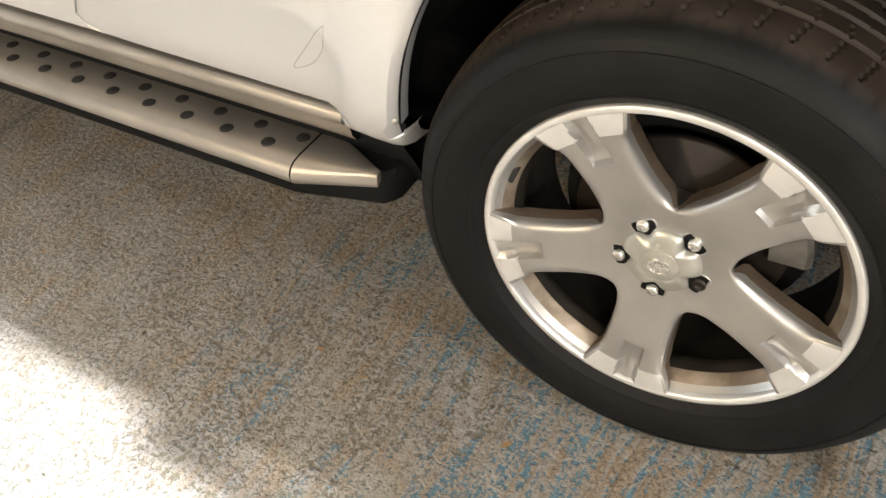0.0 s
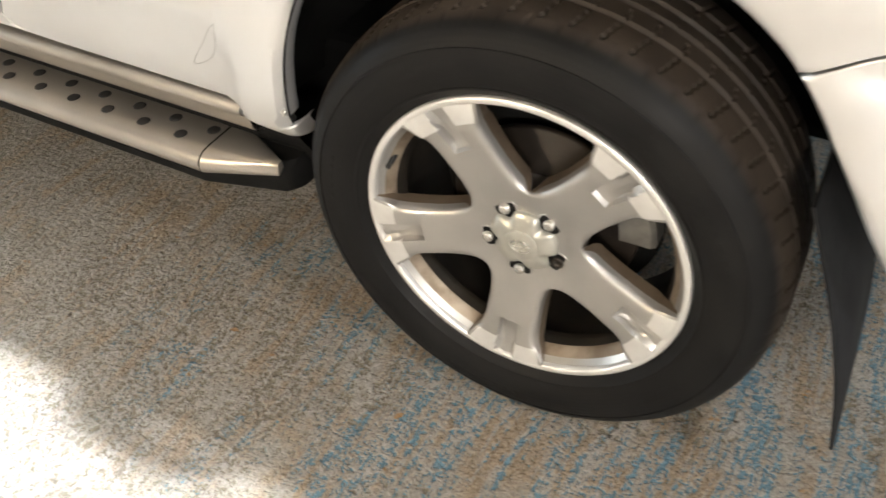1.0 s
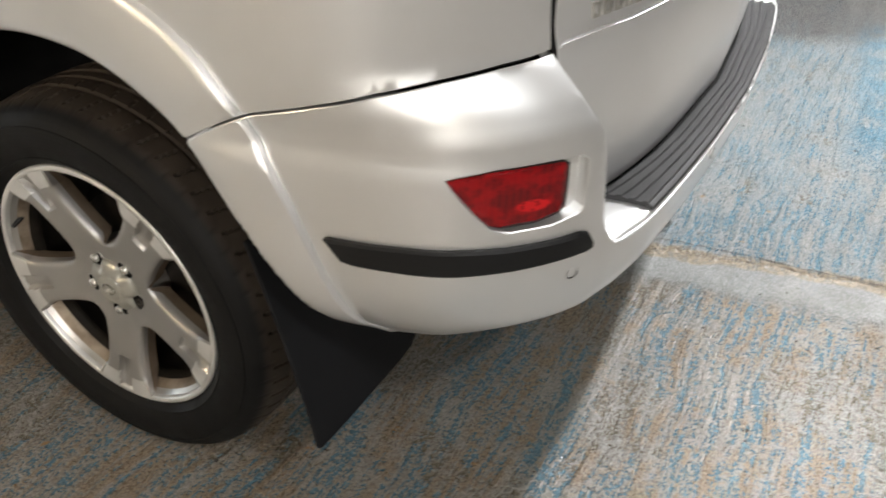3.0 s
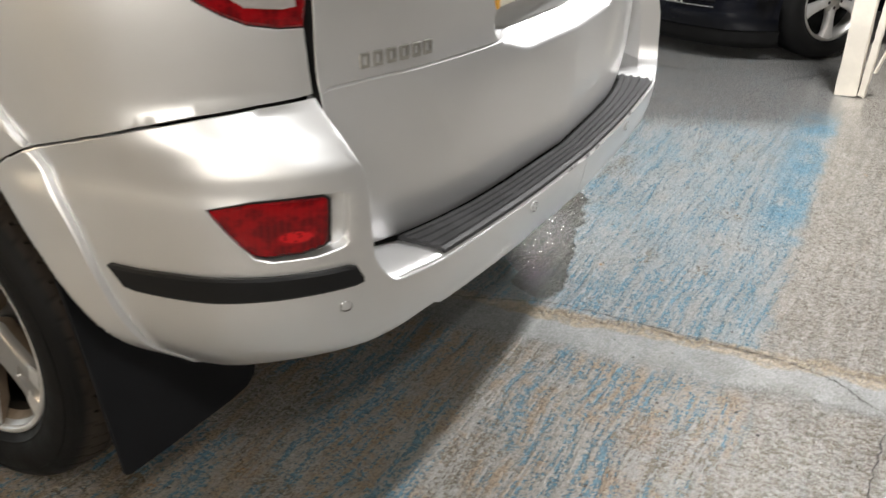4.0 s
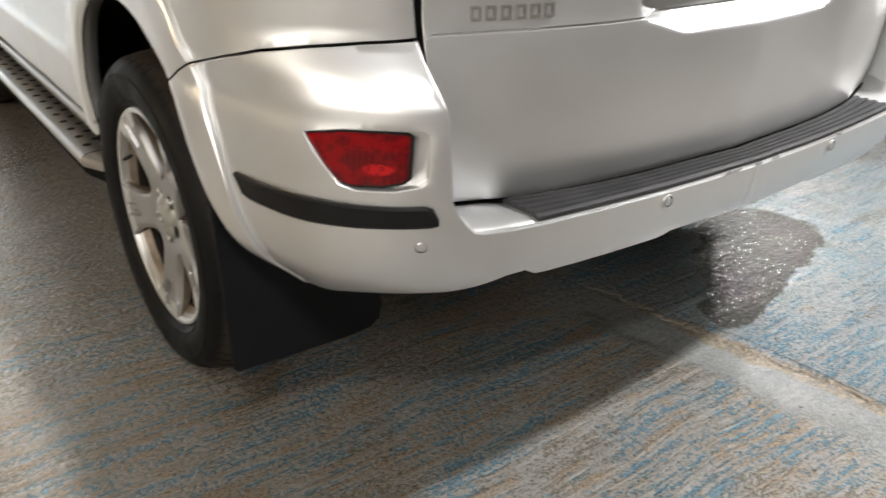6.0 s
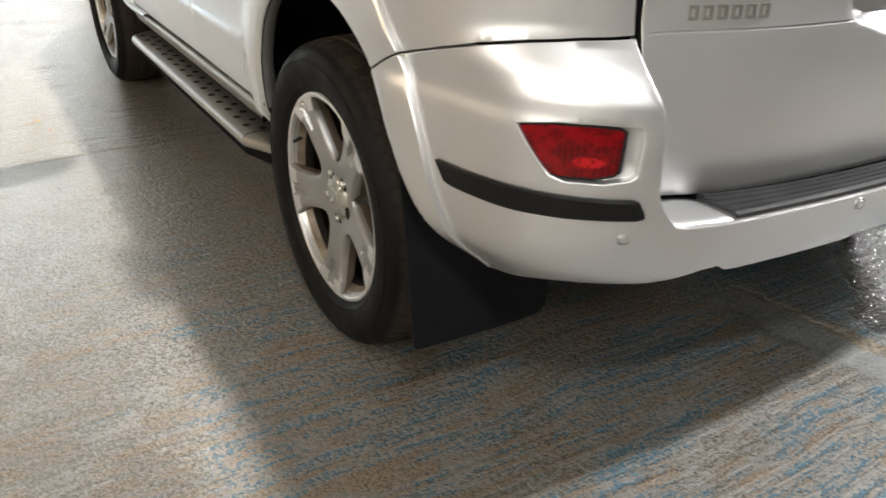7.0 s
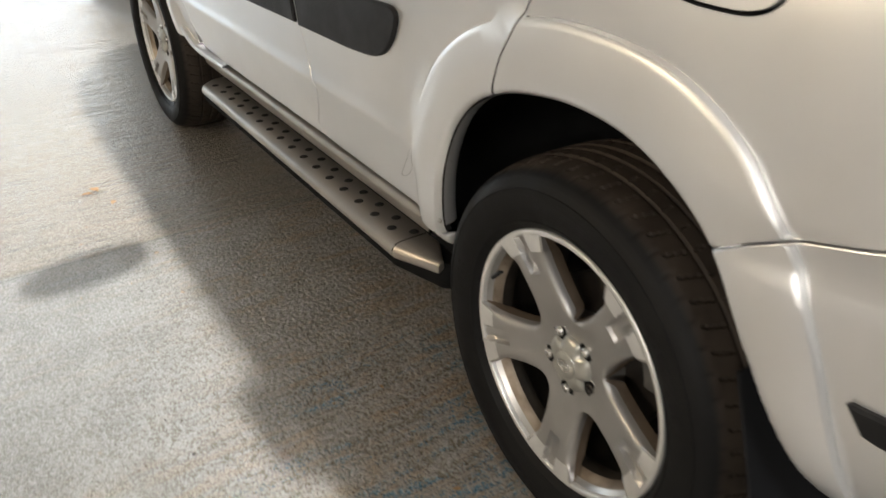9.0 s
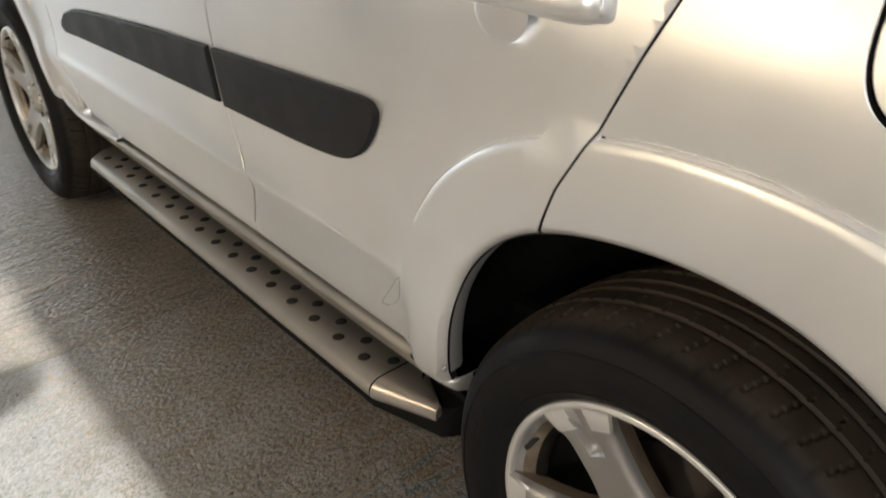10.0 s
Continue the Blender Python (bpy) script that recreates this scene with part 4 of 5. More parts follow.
# sills: a bright rail, with a dark gap under it
sill_sec = [(0.05, 0.452), (0.022, 0.4535), (0.012, 0.450), (0.0075, 0.442), (0.010, 0.432), (0.02, 0.424), (0.026, 0.414), (0.03, 0.398), (0.038, 0.386), (0.055, 0.38)]
both("sill", sweep("sill", [[Vector((x, y, z - 0.005)) for y, z in sill_sec] for x in np.linspace(-2.0, -0.474, 30)], BRUSHED), car, "bright brushed sill trim")
both("sill_core", sweep("sill_core", [[Vector((x, y, z)) for y, z in [(0.05, 0.46), (0.052, 0.38), (0.075, 0.34), (0.11, 0.27), (0.3, 0.25)]] for x in (-2.02, -0.4)], BLACK, smooth=False), car)

# running board
board = both("running_board", sharpen(sweep("running_board", [[Vector((x, y, z)) for y, z in [(0.098, 0.318), (0.098, 0.331), (0.09, 0.3335), (0.02, 0.3325), (0.004, 0.3305), (-0.006, 0.325), (-0.0125, 0.315), (-0.0135, 0.303), (-0.010, 0.297), (0.0, 0.296)]] for x in np.linspace(-1.96, -0.576, 40)], BRUSHED), 50), car, "brushed aluminium running board with rubber studs")


def cap_at(sign):
    secs = []
    for t in np.linspace(0, 1, 12):
        x = (-0.573 + 0.135 * t) if sign > 0 else (-1.963 - 0.03 * t)
        yo = -0.0135 + 0.04 * t
        yi = 0.098 - (0.058 * t**1.2 if sign > 0 else 0)
        w = yi - yo
        secs.append([Vector((x, y, z)) for y, z in [(yi, 0.316), (yi, 0.330), (yi - 0.07 * w, 0.3325), (yo + 0.27 * w, 0.3315), (yo + 0.15 * w, 0.3295), (yo + 0.065 * w, 0.3245), (yo + 0.01 * w, 0.3145), (yo, 0.303 + 0.008 * t), (yo + 0.03 * w, 0.2965 + 0.013 * t), (yo + 0.12 * w, 0.2955 + 0.014 * t)]])
    return sharpen(sweep("board_end", secs, BRUSHED, True), 50)


for k in (1, -1):
    both("board_end", cap_at(k), car)
under = [Vector((0, y, z)) for y, z in [(0.12, 0.328), (0.10, 0.329), (0.0, 0.2965), (-0.008, 0.291), (-0.004, 0.272), (0.02, 0.262), (0.1, 0.262), (0.14, 0.28)]]
tip = [Vector((0, y, z)) for y, z in [(0.12, 0.326), (0.10, 0.3275), (0.012, 0.326), (-0.004, 0.312), (-0.004, 0.272), (0.02, 0.262), (0.1, 0.262), (0.14, 0.28)]]
secs = [[Vector((x, v.y + sh, v.z)) for v in prof] for x, sh, prof in [(-1.985, 0.03, under), (-1.96, 0, under), (-0.576, 0, under), (-0.57, 0.002, tip), (-0.455, 0.033, tip), (-0.435, 0.038, tip), (-0.424, 0.052, tip)]]
both("board_frame", sharpen(sweep("board_frame", secs, BLACK, True), 40), car, "black plastic running board frame")
stud = revolve("grip_stud", [(0.0, -0.0016), (0.0085, -0.0016), (0.0105, -0.0012), (0.0118, 0.0)], STUD, 18)
for k in range(16):
    for x, y in ((-0.594 - k * 0.0848, 0.0565), (-0.639 - k * 0.0848, 0.0235)):
        if x > -1.95:
            child("grip_stud", stud, board, "", Matrix.Translation((x, y, 0.3334)) @ Matrix.Rotation(radians(-90), 4, "X"))


# the turned-in flange of the wheel arches, and the end of the sill below it
def flange_mesh(hub):
    secs = []
    for a in np.arange(7.0, 163.1, 1.5):
        r = float(np.interp(a, *R_IN))
        c, sn = math.cos(radians(a)), math.sin(radians(a))
        x, z = r * c, 0.35 + r * sn
        p = side(u_at(x, z) if hub == 0 else u_of(hub - x), z)
        sgn = 1 if hub == 0 else -1
        secs.append([Vector((p[0] + sgn * c * o, p[1] + d, p[2] + sn * o)) for d, o in ((0.004, -0.0012), (0.012, -0.0012), (0.026, 0.0005), (0.036, 0.008))])
    return sweep("arch_flange", secs, PAINT)


for hub in (0.0, -2.56):
    both("arch_flange", flange_mesh(hub), car)
# the front arch runs back into the sill as a narrowing band
band_in = spline([(-2.243, 0.56), (-2.205, 0.517), (-2.147, 0.481), (-2.039, 0.447), (-1.917, 0.437), (-1.797, 0.441), (-1.70, 0.449)], 8)
band_out = spline([(-2.19, 0.66), (-2.15, 0.572), (-2.09, 0.508), (-1.985, 0.468), (-1.88, 0.462), (-1.78, 0.462), (-1.69, 0.4615)], 8)
band_rows = []
for k, (a, b) in enumerate(zip(band_in, band_out)):
    f = smooth01(k / 10) * (1 - 0.5 * k / len(band_in))
    band_rows.append([Vector((p[0], y, p[1])) for p, y in ((a, 0.034), (a + (b - a) * 0.03, 0.004), (a + (b - a) * 0.14, -0.008 * f), (a + (b - a) * 0.5, -0.014 * f), (a + (b - a) * 0.9, -0.009 * f), (b, 0.003), (b + (b - a) * 0.02, 0.03))])
both("arch_end", sharpen(sweep("arch_end", band_rows, PAINT), 50), car)
end_rows = []
for x, top, low, y0 in ((-0.500, 0.440, 0.404, 0.016), (-0.47, 0.434, 0.400, 0.0115), (-0.43, 0.430, 0.398, 0.010), (-0.40, 0.430, 0.398, 0.009), (-0.384, 0.432, 0.400, 0.011), (-0.376, 0.434, 0.402, 0.019), (-0.372, 0.436, 0.404, 0.034), (-0.371, 0.437, 0.406, 0.05)):
    end_rows.append([Vector((x, y0 + 0.012, top + 0.003)), Vector((x, y0 + 0.001, top)), Vector((x, y0 + 0.001, top - 0.004)), Vector((x, y0 + 0.007, (top + low) / 2)), Vector((x, y0 + 0.017, low + 0.006)), Vector((x, y0 + 0.028, low)), Vector((x, y0 + 0.045, low - 0.003))])
both("sill_end", sweep("sill_end", end_rows, PAINT), car)
screw = revolve("arch_screw", [(0.0, -0.0035), (0.0035, -0.0032), (0.0052, -0.0018), (0.0058, 0.0005)], DULL, 16)
at = side(-0.372, 0.474)
child("arch_screw", screw, door, "small steel screw", Matrix.Translation((at[0], at[1] - 0.0005, at[2])))


# a faint drawn outline on the rear door, and chips along the bumper's edge
def hairline(name, pts, width, mat, parent):
    line = spline(pts, 10)
    secs = []
    for i, p in enumerate(line):
        t = line[min(i + 1, len(line) - 1)] - line[max(i - 1, 0)]
        n = np.array([-t[1], t[0]]) / (np.hypot(*t) + 1e-9) * width / 2
        row = []
        for s, lift in ((1, 0.0), (0, 0.0007), (-1, 0.0)):
            q = side(p[0] + n[0] * s, p[1] + n[1] * s)
            row.append(Vector((q[0], q[1] - 0.0002 - lift, q[2])))
        secs.append(row)
    return child(name, sweep(name, secs, mat), parent)


hairline("pencil_line", [(-0.458, 0.600), (-0.472, 0.588), (-0.490, 0.566), (-0.514, 0.538), (-0.531, 0.518), (-0.534, 0.511), (-0.526, 0.511), (-0.497, 0.528), (-0.474, 0.556), (-0.464, 0.58), (-0.458, 0.600)], 0.0007, PENCIL, door)
rnd = random.Random(4)
for y0 in (0.775, 0.80, 0.86, 0.915, 1.15):
    x0 = float(np.interp(y0, mid_plan[:, 1], mid_plan[:, 0]))
    chip = []
    for t in np.linspace(0, 1, 7):
        w = 0.0004 + 0.0009 * math.sin(math.pi * t) * rnd.uniform(0.5, 1.3)
        yy = y0 + (t - 0.5) * rnd.uniform(0.018, 0.03)
        chip.append([Vector((x0 - 0.0035, yy, 0.5665 + w * 0.3)), Vector((x0 - 0.0012, yy, 0.5645)), Vector((x0 - 0.0004, yy, 0.5625 - w))])
    child("paint_chip", sweep("paint_chip", chip, PENCIL), car)

# mud flaps: curved sheets behind the wheels
XF = spline([(0.70, 0.285), (0.633, 0.312), (0.526, 0.36), (0.435, 0.40), (0.344, 0.432), (0.27, 0.451), (0.19, 0.468)], 8)


def flap_mesh(hub):
    outline = [(0.004, 0.56), (-0.012, 0.45), (-0.024, 0.34), (-0.031, 0.226), (-0.0285, 0.219), (-0.02, 0.2155), (0.05, 0.212), (0.22, 0.2085), (0.262, 0.212), (0.284, 0.224), (0.295, 0.25), (0.297, 0.30), (0.297, 0.56)]

    def sheet(y, z):
        k = np.argsort(XF[:, 0])
        return np.array([hub + np.interp(z, XF[k, 0], XF[k, 1]), y, z])

    return panel_mesh("mud_flap", outline, sheet, FLAP, 0.03, 0.005, 0, 0.0015)


both("mud_flap", flap_mesh(0.0), car, "black plastic mud flap")


# wheel wells and the underside
def well_mesh(hub):
    secs = []
    for a in np.linspace(24, 174, 50):
        ra = 0.50 if 20 < a < 150 else 0.47
        x, z = math.cos(radians(a)) * ra, 0.35 + math.sin(radians(a)) * ra
        secs.append([Vector((hub + x * s, y, 0.35 + (z - 0.35) * s)) for y, s in [(0.012, 0.965), (0.03, 0.985), (0.06, 1.0), (0.2, 1.0), (0.42, 0.99), (0.44, 0.9), (0.44, 0.3)]])
    return sweep("wheel_well", secs, BLACK)


for hub in (0.0, -2.56):
    both("wheel_well", well_mesh(hub), car, "black wheel well liner")
child("underbody", box_mesh("underbody", (2.0, 1.3, 0.2), BLACK, 0.02, (-1.28, YC, 0.36)), car)
child("rear_underbody", box_mesh("rear_underbody", (0.55, 1.1, 0.16), BLACK, 0.03, (0.47, YC, 0.50)), car)
child("exhaust", revolve("exhaust", [(0.075, -0.28), (0.085, -0.26), (0.085, 0.26), (0.075, 0.28)], BLACK, 24), car, "", Matrix.Translation((0.55, 1.1, 0.40)))

# the rest of the shell: front wing, bonnet, glasshouse, roof
wing_poly = [(-2.035, 1.02), (-2.025, 0.8), (-2.006, 0.62), (-1.972, 0.52), (-1.965, 0.47)] + arch_edge(163, 24, -2.56, 50) + [(u_of(-3.0), 0.52), (u_of(-3.2), 0.52), (u_of(-3.43) + 0.02, 0.52), (u_of(-3.43) + 0.02, 0.80), (u_of(-3.2), 0.92), (-2.6, 1.0)]
both("front_wing", panel_mesh("front_wing", wing_poly, side, PAINT, 0.024, extra=arch_points(24, 163, -2.56), rails=arch_rails(24, 150, -2.56)), car)


def loft(name, rows, mat, parent, label="", close=False):
    me = sharpen(sweep(name, [[Vector(p) for p in r] for r in rows], mat, close), 40)
    return child(name, me, parent, label)


YR = 2 * YC
loft("bonnet", [[(x, YC + (y - YC) * w, z + 0.05 * (1 - ((y - YC) / YC) ** 2)) for y in np.linspace(0.05, YR - 0.05, 15)] for x, z, w in ((-3.40, 0.80, 0.8), (-3.3, 0.88, 0.9), (-3.0, 0.95, 0.97), (-2.4, 1.02, 1.0), (-2.05, 1.06, 1.0))], PAINT, car)
loft("front_bumper", [[(u_x, u_y, z) for z in (0.30, 0.4, 0.52, 0.6, 0.8)] for u_x, u_y in [(-3.15, 0.09), (-3.32, 0.26), (-3.42, 0.55), (-3.44, YC), (-3.42, YR - 0.55), (-3.32, YR - 0.26), (-3.15, YR - 0.09)]], PAINT, car)


def house_ring(z, x0, x1, yin):
    return [(x0, YC, z), (x0 + 0.04, yin + 0.25, z), (x0 + 0.2, yin + 0.02, z), (-0.9, yin, z), (x1 - 0.25, yin + 0.02, z), (x1 - 0.06, yin + 0.12, z), (x1, YC, z), (x1 - 0.06, YR - yin - 0.12, z), (x1 - 0.25, YR - yin - 0.02, z), (-0.9, YR - yin, z), (x0 + 0.2, YR - yin - 0.02, z), (x0 + 0.04, YR - yin - 0.25, z)]


loft("glasshouse", [house_ring(1.06, -2.15, 0.78, 0.015), house_ring(1.14, -2.02, 0.76, 0.03), house_ring(1.52, -1.25, 0.66, 0.16), house_ring(1.56, -1.15, 0.64, 0.18)], GLASS_DARK, car, "dark tinted windows", True)
loft("roof", [house_ring(1.55, -1.2, 0.68, 0.17), house_ring(1.60, -1.1, 0.70, 0.19), house_ring(1.65, -0.95, 0.62, 0.28), house_ring(1.68, -0.7, 0.4, 0.5)], PAINT, car, "", True)
for x0, x1 in ((-1.06, -1.10), (-0.02, 0.1)):
    both("door_pillar", sweep("door_pillar", [[Vector((x0 - 0.05, 0.012, 1.05)), Vector((x0 + 0.05, 0.012, 1.05))], [Vector((x1 - 0.04, 0.155, 1.54)), Vector((x1 + 0.05, 0.155, 1.54))]], PAINT), car)
mirror_secs = []
for t in np.linspace(0, 1, 9):
    s = math.sin(math.pi * min(1, 0.12 + t * 0.88)) ** 0.4
    mirror_secs.append([Vector((-1.80 + 0.02 * t + 0.06 * s * math.cos(a), -0.03 - 0.2 * t, 1.10 + 0.085 * s * math.sin(a))) for a in np.linspace(0, 2 * math.pi, 16, endpoint=False)])
both("door_mirror", sweep("door_mirror", mirror_secs, PAINT, True), car)


# ---- the wheel ----
def wheel_at():
    w = thing("wheel", "five-spoke alloy wheel with a low black road tyre", "wheel")
    # tyre: sidewalls and a grooved tread
    sidewall = [(0.234, 0.012), (0.2425, 0.0075), (0.247, 0.0025), (0.252, -0.0035), (0.258, -0.0075), (0.2585, -0.0085), (0.2615, -0.0095), (0.262, -0.0088), (0.274, -0.0145), (0.29, -0.0180), (0.302, -0.0185), (0.315, -0.0165), (0.3155, -0.0178), (0.318, -0.0172), (0.3185, -0.0155), (0.328, -0.0115), (0.336, -0.0055), (0.342, 0.001), (0.3465, 0.0085), (0.350, 0.0165)]
    steps, verts, faces = 720, [], []
    ty = list(np.linspace(0.0225, 0.2005, 68))
    n = len(sidewall) * 2 + len(ty)
    crown = lambda y: 0.358 - 0.0072 * (abs(y - 0.1115) / 0.0925) ** 4 - 0.0012 * (abs(y - 0.1115) / 0.09) ** 2
    for k in range(steps):
        a = 2 * math.pi * k / steps
        prof = [(r, y) for r, y in sidewall]
        if k % 12 in (0, 1):
            prof[-2:] = [(r - 0.0018, y + 0.0006) for r, y in prof[-2:]]
        ring = list(prof)
        for y in ty:
            d = abs(y - 0.1115)
            cut = 0.0
            if min(abs(d - 0.014), abs(d - 0.052)) < 0.0042:
                cut = 0.005
            else:
                slant = (y - 0.1115) * 90
                ph = (k + (slant if d > 0.056 else -slant * 0.6) + (5 if 0.018 < d < 0.048 else 0)) % 12
                if d > 0.056 and ph < 1.4:
                    cut = 0.0036
                elif 0.018 < d < 0.048 and ph < 1.2 and d > 0.026:
                    cut = 0.003
                elif d < 0.01 and ph < 1 and d > 0.004:
                    cut = 0.002
            ring.append((crown(y) - cut, y))
        ring += [(r, 0.223 - y) for r, y in sidewall[::-1]]
        verts += [(r * math.cos(a), y, r * math.sin(a)) for r, y in ring]
    verts = [(x, y, max(z, -0.3497)) for x, y, z in verts]
    for k in range(steps):
        for i in range(n - 1):
            a, b = k * n + i, ((k + 1) % steps) * n + i
            faces.append((a, b, b + 1, a + 1))
    tyre = sharpen(mesh_of("tyre", verts, faces, RUBBER, True), 32)
    child("tyre", tyre, w, "black rubber tyre with a dusty tread")
    # raised marks on the sidewall
    mv = [(r * math.cos(radians(d)), y, r * math.sin(radians(d))) for d, r, y in ((0.5, 0.279, -0.0150), (0.5, 0.2985, -0.0182), (2.6, 0.2985, -0.0182), (2.6, 0.279, -0.0150), (0.8, 0.281, -0.0162), (0.8, 0.2965, -0.0190), (2.3, 0.2965, -0.0190), (2.3, 0.281, -0.0162))]
    mark = mesh_of("sidewall_mark", mv, [(4, 5, 6, 7)] + [(i, (i + 1) % 4, 4 + (i + 1) % 4, 4 + i) for i in range(4)], RUBBER, False)
    for centre, count in ((172, 5), (33, 9), (262, 7)):
        for k in range(count):
            child("sidewall_mark", mark, w, "", Matrix.Rotation(radians(-(centre + (k - count / 2) * 3.6)), 4, "Y"))
    # rim barrel and lip
    child("rim_lip", revolve("rim_lip", [(0.2315, 0.012), (0.2325, 0.0035), (0.2335, 0.0012), (0.2355, 0.0), (0.241, -0.0006), (0.2432, 0.0006), (0.2442, 0.003), (0.2442, 0.010), (0.2405, 0.016)], MACHINED, 160), w, "bright machined rim lip")
    child("rim_barrel", revolve("rim_barrel", [(0.2335, 0.007), (0.2295, 0.0125), (0.2245, 0.018), (0.2235, 0.0195), (0.2155, 0.029), (0.2135, 0.034)], [ALLOY, BARREL], 128, [0, 0, 1, 1, 1]), w, "brake-dusted outer rim step")
    child("inner_barrel", revolve("inner_barrel", [(0.2135, 0.034), (0.2085, 0.044), (0.2065, 0.052), (0.2085, 0.057), (0.213, 0.062), (0.2155, 0.09), (0.2165, 0.14), (0.219, 0.19), (0.232, 0.205), (0.243, 0.21)], DUST_AND_SHADE, 128), w, "inner rim barrel darkened with brake dust and painted shade")
    # one spoke with its share of the hub web, then four copies
    R = [0.030, 0.045, 0.058, 0.070, 0.080, 0.086, 0.0885, 0.0905, 0.093, 0.097, 0.103, 0.112, 0.124, 0.138, 0.152, 0.1625, 0.167, 0.178, 0.19, 0.200, 0.2035, 0.207, 0.214, 0.221, 0.2275, 0.2325, 0.2345]
    lean = spline([(0.0885, 36.0), (0.0905, 33.2), (0.093, 31.3), (0.097, 28.9), (0.103, 26.2), (0.112, 23.1), (0.124, 20.2), (0.14, 17.6), (0.16, 15.7), (0.18, 14.3), (0.2, 13.9), (0.21, 15.0), (0.235, 16.5)], 6)
    face = lambda r: float(np.interp(r, [0.03, 0.06, 0.075, 0.10, 0.14, 0.18, 0.205, 0.225, 0.235], [0.0275, 0.0265, 0.0235, 0.0195, 0.0135, 0.0072, 0.0030, 0.0004, -0.0002]))
    S = [-1.0, -1.0, -1.0, -0.992, -0.965, -0.92, -0.85, -0.76, -0.64, -0.5, -0.34, -0.285, -0.25, -0.14, 0.0, 0.14, 0.25, 0.285, 0.34, 0.5, 0.64, 0.76, 0.85, 0.92, 0.965, 0.992, 1.0, 1.0, 1.0]
    edge = [0.036, 0.026, 0.018, 0.0115, 0.0068, 0.0036, 0.0015, 0.0004]
    D = edge + [0] * 13 + edge[::-1]
    sv, sf, si = [], [], []
    for r in R:
        full = 36.0 if r <= 0.0885 else float(np.interp(r, lean[:, 0], lean[:, 1]))
        wall = smooth01((r - 0.086) / 0.016)
        for s, d in zip(S, D):
            tip = float(np.interp(r, [0.19, 0.207], [0, 1]))
            d = d * (1 - tip) + (d if d > 0.012 else 0.3 * d) * tip
            spread = 1.0 + (0.10 * max(0.0, d - 0.0115) / 0.03 if r > 0.0885 else 0.0) * (1 - tip)
            th = radians(s * full * (spread if full * spread < 35.9 else 35.9 / full if full < 35.9 else 1.0))
            lat = r * math.sin(th)
            y = face(r) + d * wall * (1.0 if r < 0.2 else float(np.interp(r, [0.2, 0.235], [1.0, 0.35])))
            ch = min(1.0, max(0.0, (0.0155 - abs(lat)) / 0.0025))
            if r > 0.165 and abs(s) < 0.5:
                depth = float(np.interp(r, [0.165, 0.17, 0.2, 0.222, 0.2325], [0.003, 0.0115, 0.012, 0.0095, 0.006]))
                y += ch * (depth - 0.0035 * max(0.0, 1 - (lat / 0.0075) ** 2) * float(np.interp(r, [0.17, 0.2, 0.23], [0.3, 1, 0.6])))
            sv.append((r * math.cos(th), y, lat))
    ns = len(S)
    for i in range(len(R) - 1):
        for j in range(ns - 1):
            if R[i + 1] <= 0.087 and S[j] == S[j + 1]:
                continue
            sf.append((i * ns + j, i * ns + j + 1, (i + 1) * ns + j + 1, (i + 1) * ns + j))
            rm, lm = (R[i] + R[i + 1]) / 2, abs(sv[i * ns + j][2] + sv[i * ns + j + 1][2]) / 2
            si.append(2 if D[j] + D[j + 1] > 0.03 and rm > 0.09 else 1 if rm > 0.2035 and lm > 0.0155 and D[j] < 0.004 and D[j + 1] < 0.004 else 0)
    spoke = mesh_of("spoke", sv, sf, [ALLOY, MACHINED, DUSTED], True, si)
    bm = bmesh.new()
    bm.from_mesh(spoke)
    bmesh.ops.recalc_face_normals(bm, faces=bm.faces)
    if sum(f.normal.y * f.calc_area() for f in bm.faces) > 0:
        bmesh.ops.reverse_faces(bm, faces=bm.faces)
    for e in bm.edges:
        e.smooth = not (len(e.link_faces) == 2 and e.calc_face_angle(0) > radians(32))
    bm.to_mesh(spoke)
    bm.free()
    for k in range(5):
        a = 122 - 72 * k
        child("spoke", spoke, w, "", Matrix.Rotation(radians(-a), 4, "Y"))
    # hub, cap, nuts
    child("hub", revolve("hub", [(0.0, 0.030), (0.045, 0.030), (0.07, 0.034), (0.078, 0.04), (0.08, 0.09)], ALLOY, 60), w)
    cv, cf, m = [], [], 120
    rings = [(0.0, -0.0015), (0.012, -0.0015), (0.0235, -0.0008), (0.0252, 0.0), (0.0258, 0.0014), (0.0268, 0.0012), (0.0285, 0.0008), (0.036, 0.0032), (0.043, 0.0062), (0.0478, 0.0092), (0.0495, 0.0118), (0.0500, 0.018)]
    for rr, y in rings:
        for k in range(m):
            a = 2 * math.pi * k / m
            c = math.cos(5 * (a - radians(122)))
            s = 1 + (0.0 if rr < 0.03 else (-0.22 * max(0.0, c) ** 1.6 + 0.05) * min(1, (rr - 0.03) / 0.012))
            cv.append((rr * s * math.cos(a), y, rr * s * math.sin(a)))
    for i in range(len(rings) - 1):
        for k in range(m):
            j = (k + 1) % m
            cf.append((i * m + k, i * m + j, (i + 1) * m + j, (i + 1) * m + k))
    cap = child("hub_cap", sharpen(mesh_of("hub_cap", cv, cf, CAP), 40), w, "satin silver hub cap", Matrix.Translation((0, 0.0125, 0)))
